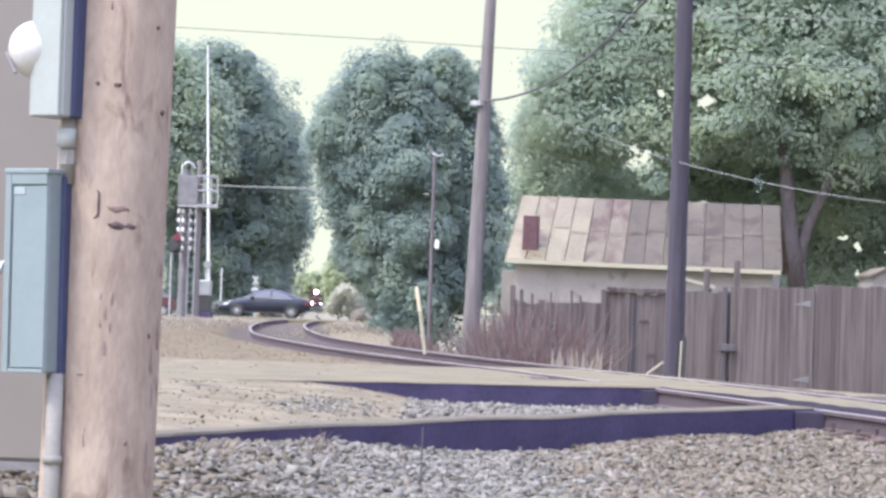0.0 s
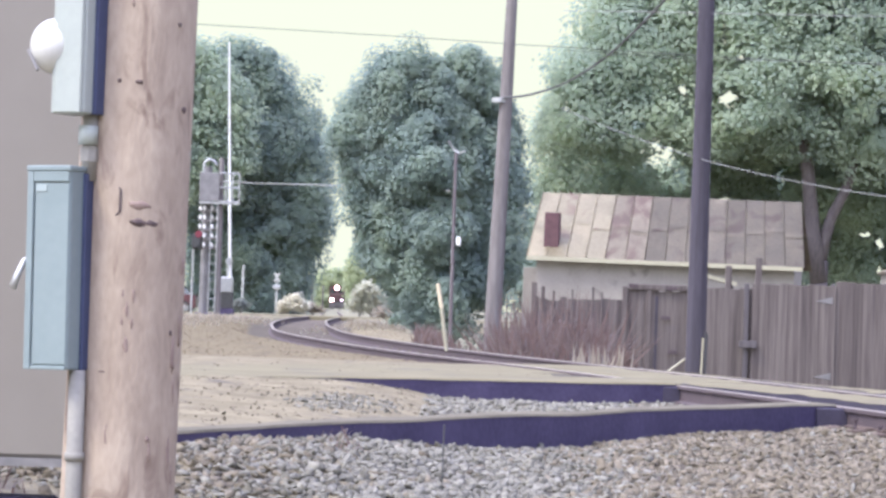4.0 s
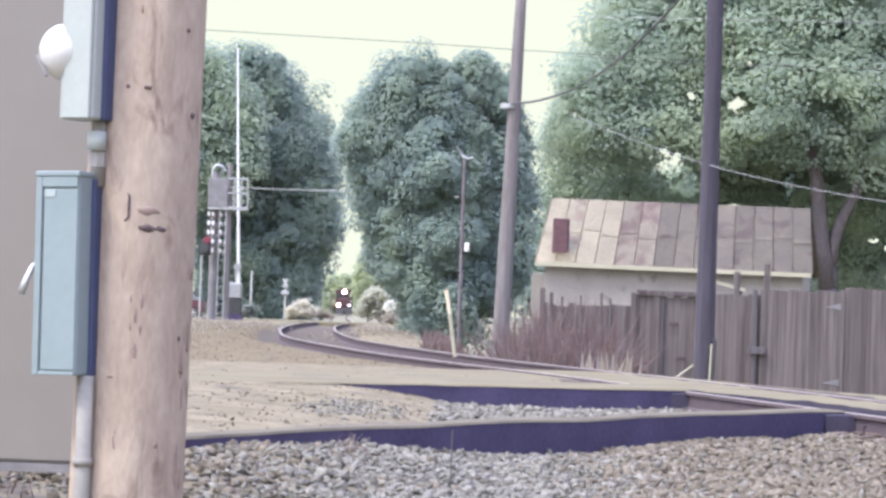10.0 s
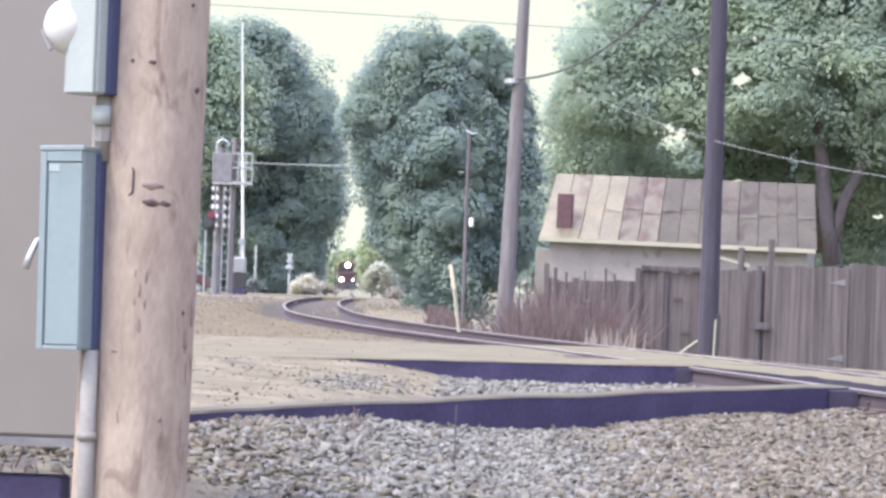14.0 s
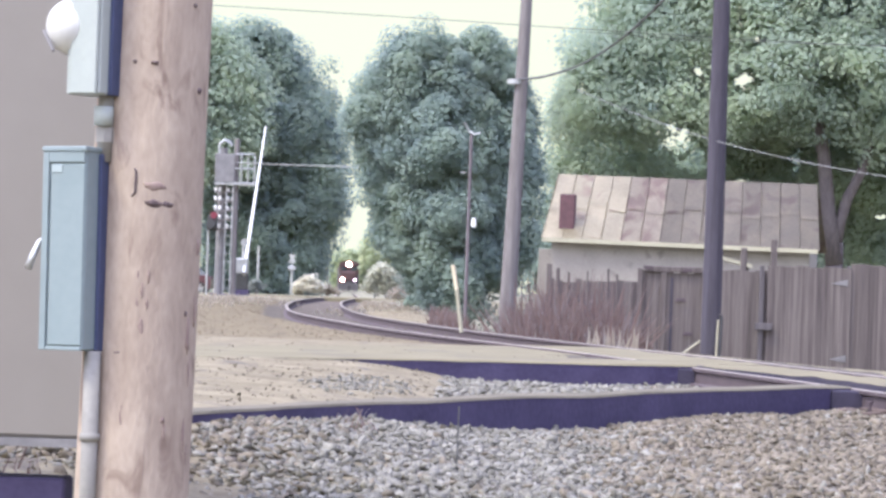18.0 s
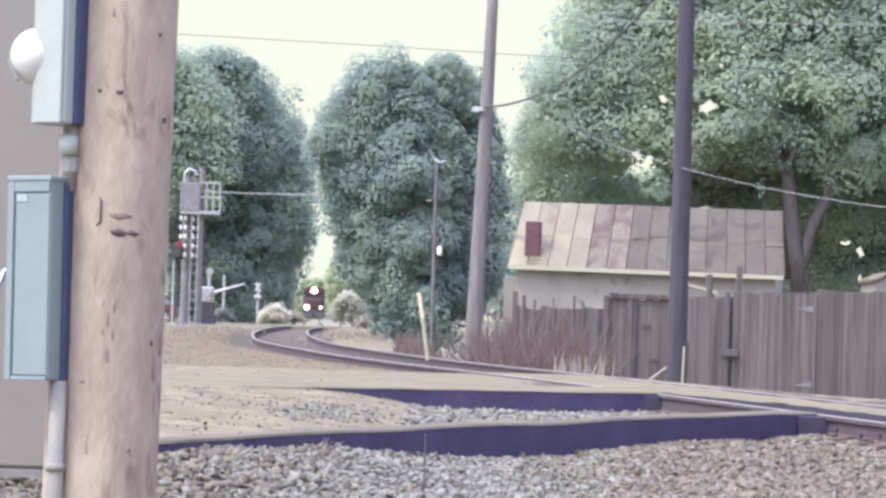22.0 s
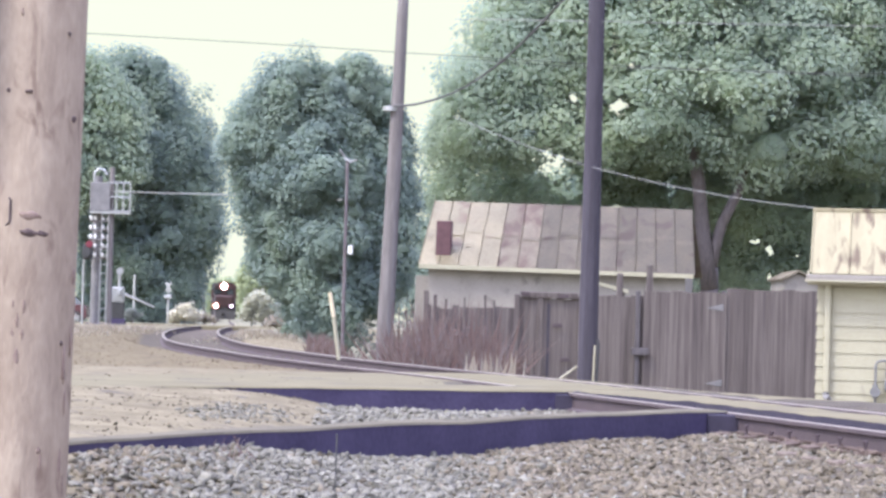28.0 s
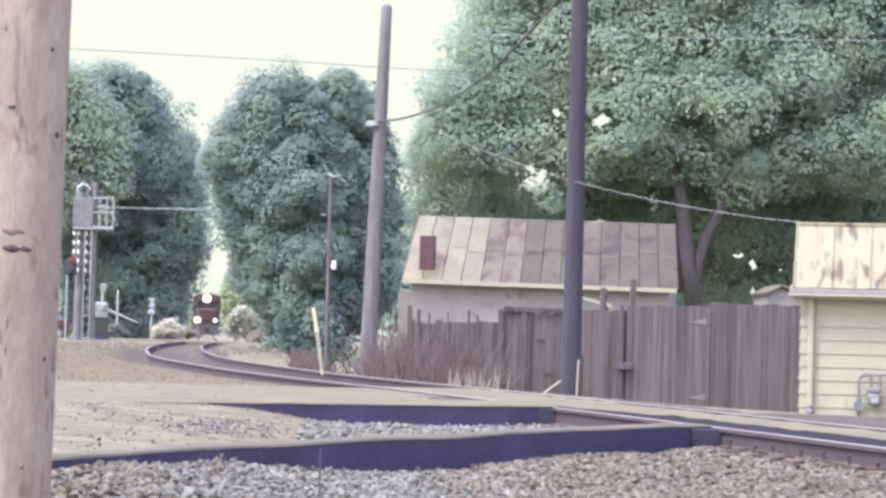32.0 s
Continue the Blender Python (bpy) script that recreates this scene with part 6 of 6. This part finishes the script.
# ---- bushes and weeds ----
def bush(name, at, w, h, n, size, mat, seed, label, cat="bush"):
    e = holder(name, at, label, cat)
    rnd = np.random.default_rng(seed)
    k = 14
    c = np.stack([rnd.uniform(-w / 2, w / 2, k), rnd.uniform(-w / 3, w / 3, k), rnd.uniform(0.15, 0.85, k) * h], -1)
    c[:, 2] *= 1 - 0.5 * np.abs(c[:, 0]) / (w / 2)
    p = c[rnd.integers(0, k, n)] + rnd.normal(size=(n, 3)) * 0.13 * w * np.array((1, 1, 0.8))
    p[:, 2] = np.abs(p[:, 2])
    ob = new("foliage", leaf_mesh("foliage", p, np.tile((0, 0, 0.5), (n, 1)), size, rnd, mat))
    ob.parent = e
    for i in range(4):
        part("stem", tubed([(0, 0, -0.1), tuple(c[i] * 0.9)], 0.02, 5), BARK, e)
    return e


BLOSSOM = leaf_material("white_blossom", (0.693, 0.664, 0.532), (0.805, 0.773, 0.645))
RUSSET = leaf_material("russet_weed", (0.111, 0.0697, 0.0595), (0.212, 0.136, 0.0978))
DUSTY = leaf_material("dusty_pale_leaf", (0.473, 0.47, 0.351), (0.666, 0.652, 0.515))
DUSTY_GREY = leaf_material("dusty_grey_leaf", (0.2, 0.21, 0.18), (0.3, 0.31, 0.26))
STRAW = leaf_material("dry_straw", (0.28, 0.235, 0.165), (0.40, 0.345, 0.25))
bush("white_flowering_bush", (-9.168, 152, 0.115), 1.15, 1.35, 4200, 0.11, BLOSSOM, 31, "white flowering bush beyond the far road")
bush("pale_bush", (-5.324, 151.5, 0.28), 1.5, 2.1, 5200, 0.13, DUSTY, 32, "pale green bush beside the far track")
bush("low_bush", (-11.81, 150, 0.2), 0.9, 0.7, 900, 0.1, DUSTY_GREY, 33, "small dusty roadside bush")
bush("dry_bush", (-8.099, 153, 0.212), 0.9, 0.6, 700, 0.1, STRAW, 36, "small dry bush beside the far track")
bush("low_bush", (-1.995, 96, 0.003), 0.9, 0.55, 1200, 0.1, LEAF_A, 34, "dusty low bush beside the curved track")
bush("low_bush", (-2.986, 120, 0.184), 1.3, 0.7, 1200, 0.12, STRAW, 35, "dry straw-coloured brush beside the far track")


def weeds(name, x0, x1, y0, y1, n, h, mat, seed, label, lean=0.25, w=0.02):
    rnd = np.random.default_rng(seed)
    x, y = rnd.uniform(x0, x1, n), rnd.uniform(y0, y1, n)
    z = ground_z(x, y)
    hh = h * rnd.uniform(0.45, 1.1, n)
    a = rnd.uniform(0, 2 * np.pi, n)
    d = np.stack([np.cos(a), np.sin(a), np.zeros(n)], -1)
    top = np.stack([x, y, z + hh], -1) + rnd.normal(size=(n, 3)) * np.array((1, 1, 0.1)) * lean * hh[:, None]
    b = np.stack([x, y, z - 0.05], -1)
    mid = (b + top) / 2 + rnd.normal(size=(n, 3)) * 0.05
    ww = (w * rnd.uniform(0.5, 1.5, n))[:, None]
    v = np.stack([b - d * ww, b + d * ww, mid + d * ww * 0.8, mid - d * ww * 0.8, top], 1).reshape(-1, 3)
    me = bpy.data.meshes.new(name)
    o = 5 * np.arange(n)
    me.from_pydata(v.tolist(), [], [f for i in o.tolist() for f in ((i, i + 1, i + 2, i + 3), (i + 3, i + 2, i + 4))])
    me.materials.append(mat)
    return tagged(new(name, me), label, "weeds", kind="stuff")


weeds("dry_weeds", 0.729, 2.717, 52, 56.8, 560, 1.75, RUSSET, 41, "tall russet dry weeds before the fence", 0.2, 0.022)
weeds("dry_weeds", 0.729, 2.819, 51, 56.5, 1500, 1.15, RUSSET, 50, "tangled russet dry weeds before the fence", 0.5, 0.02)
for bx, by, bw, bh, sd in ((1.295, 53.0, 1.0, 1.0, 51), (1.967, 54.2, 1.2, 1.2, 52), (2.639, 54.6, 1.0, 1.1, 53), (0.904, 55.0, 0.9, 0.9, 54)):
    bush("dry_shrub", (bx, by, float(ground_z(bx, by))), bw, bh, 1500, 0.07, RUSSET, sd, "dry russet shrub among the weeds", "shrub")
weeds("straw_stems", 1.95, 2.848, 48.5, 50, 75, 0.85, STRAW, 42, "pale dry stems at the fence foot", 0.14, 0.045)
weeds("straw_stems", 0.879, 1.828, 48.5, 51, 45, 0.55, STRAW, 43, "pale broken stems beside the pole", 0.4, 0.025)
weeds("brush_weeds", -0.909, 0.83, 54, 60, 900, 0.45, RUSSET, 44, "low russet brush along the track")
weeds("green_weeds", 0.929, 3.208, 56.5, 60, 1500, 1.0, LEAF_A, 45, "dark green weeds behind the dry ones")
weeds("trackside_grass", -9.5, -5.9, 62, 98, 450, 0.2, STRAW, 46, "thin dry grass in the trackside gravel", 0.4, 0.03)
weeds("verge_grass", -4.2, -1.2, 70, 104, 800, 0.1, STRAW, 47, "dry verge grass beyond the track", 0.4, 0.03)
weeds("ballast_weeds", -0.75, -0.5, 14.6, 15.4, 26, 0.11, RUSSET, 48, "small dry weeds in the ballast", 0.3, 0.006)
weeds("pole_weeds", -1.9, -1.75, 11.3, 11.7, 9, 0.16, RUSSET, 49, "dry reddish weed beside the signal hut", 0.25, 0.008)
stalk = holder("grass_stalk", (-0.069, 13.6, -0.264), "single thin dry grass stalk in the ballast", "grass stalk")
part("stem", tubed([(0, 0, -0.05), (-0.004, 0, 0.15), (-0.002, 0, 0.36)], 0.004, 5), WIRE, stalk)

# ---- a parked car's tail beside the far road ----
parked = holder("parked_car", (-14.387, 139, 0.007), "dark red parked car beside the far road", "car")
maroon = material("maroon_paint", ((0.06, 0.014, 0.024), (0.09, 0.02, 0.03)), 0.3, bump=0, coat=0.6)
part("body", shell([(-2.2, 0.3), (-2.2, 0.85), (-1.0, 0.95), (1.2, 0.95), (1.28, 0.8), (1.28, 0.3)], 0.85), maroon, parked)
part("cabin", shell([(-1.1, 0.9), (-0.6, 1.4), (0.6, 1.42), (1.15, 0.93)], 0.8, 0.2, 0.95), GLASS, parked)
for x in (-1.4, 0.75):
    for s in (-1, 1):
        wheel(parked, x, s * 0.78, 0.32, 0.2, 6)

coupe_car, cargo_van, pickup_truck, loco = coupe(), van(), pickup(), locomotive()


# ---- what moves ----
def motions():
    road = 0.113
    def lane(y, x, facing):
        return pose(x, y, road, 0, 0, 0 if facing > 0 else 180)
    # dark coupe, going left, clear of the crossing after the first seconds
    walk(coupe_car, [(0.0, lane(146.0, -9.1, -1)), (0.5, lane(146.0, -12.45, -1)), (1.0, lane(146.0, -15.8, -1)), (2.0, lane(146.0, -22.5, -1)), (4.0, lane(146.0, -36.0, -1)), (32.0, lane(146.0, -36.0, -1))])
    # white van, from behind the trees, going left
    walk(cargo_van, [(0.0, lane(146.5, 18.0, -1)), (6.2, lane(146.5, 18.0, -1)), (9.5, lane(146.5, 1.0, -1)), (10.0, lane(146.5, -1.7, -1)), (10.5, lane(146.5, -4.4, -1)), (11.0, lane(146.5, -7.0, -1)), (11.5, lane(146.5, -9.3, -1)), (12.0, lane(146.5, -11.65, -1)), (12.5, lane(146.5, -14.1, -1)), (13.0, lane(146.5, -16.8, -1)), (15.0, lane(146.5, -29.0, -1)), (17.0, lane(146.5, -36.0, -1)), (32.0, lane(146.5, -36.0, -1))])
    # cream pickup, going right
    walk(pickup_truck, [(0.0, lane(137.8, -42.0, 1)), (11.5, lane(137.8, -42.0, 1)), (14.5, lane(137.8, -12.75, 1)), (15.0, lane(137.8, -7.82, 1)), (15.5, lane(137.8, -2.95, 1)), (17.0, lane(137.8, 12.0, 1)), (19.0, lane(137.8, 24.0, 1)), (32.0, lane(137.8, 24.0, 1))])
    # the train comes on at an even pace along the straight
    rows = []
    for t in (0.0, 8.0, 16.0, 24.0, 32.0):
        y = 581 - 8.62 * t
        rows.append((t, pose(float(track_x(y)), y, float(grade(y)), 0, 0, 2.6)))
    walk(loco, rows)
    # the gate arm swings down away from the eye
    arm_rows = [(0.0, 0, 3), (15.6, 0, 3), (16.5, 22, 3), (17.5, 46, 3), (18.0, 52, 3), (18.5, 58, 3.2), (19.0, 64, 3.5), (19.5, 69.5, 4), (20.0, 74.5, 4.4), (20.5, 80, 5), (21.0, 84.5, 5.5), (22.0, 87, 6), (23.0, 90.5, 6), (24.0, 93, 6), (32.0, 93, 6)]
    walk(gate_arm, [(t, Matrix.Translation((0.1, 0.0, 1.45)) @ pose(0, 0, 0, 0, 0, -w) @ pose(0, 0, 0, -a, 0, 0) @ pose(0, 0, 0, 0, -2.2, 0)) for t, a, w in arm_rows])


motions()
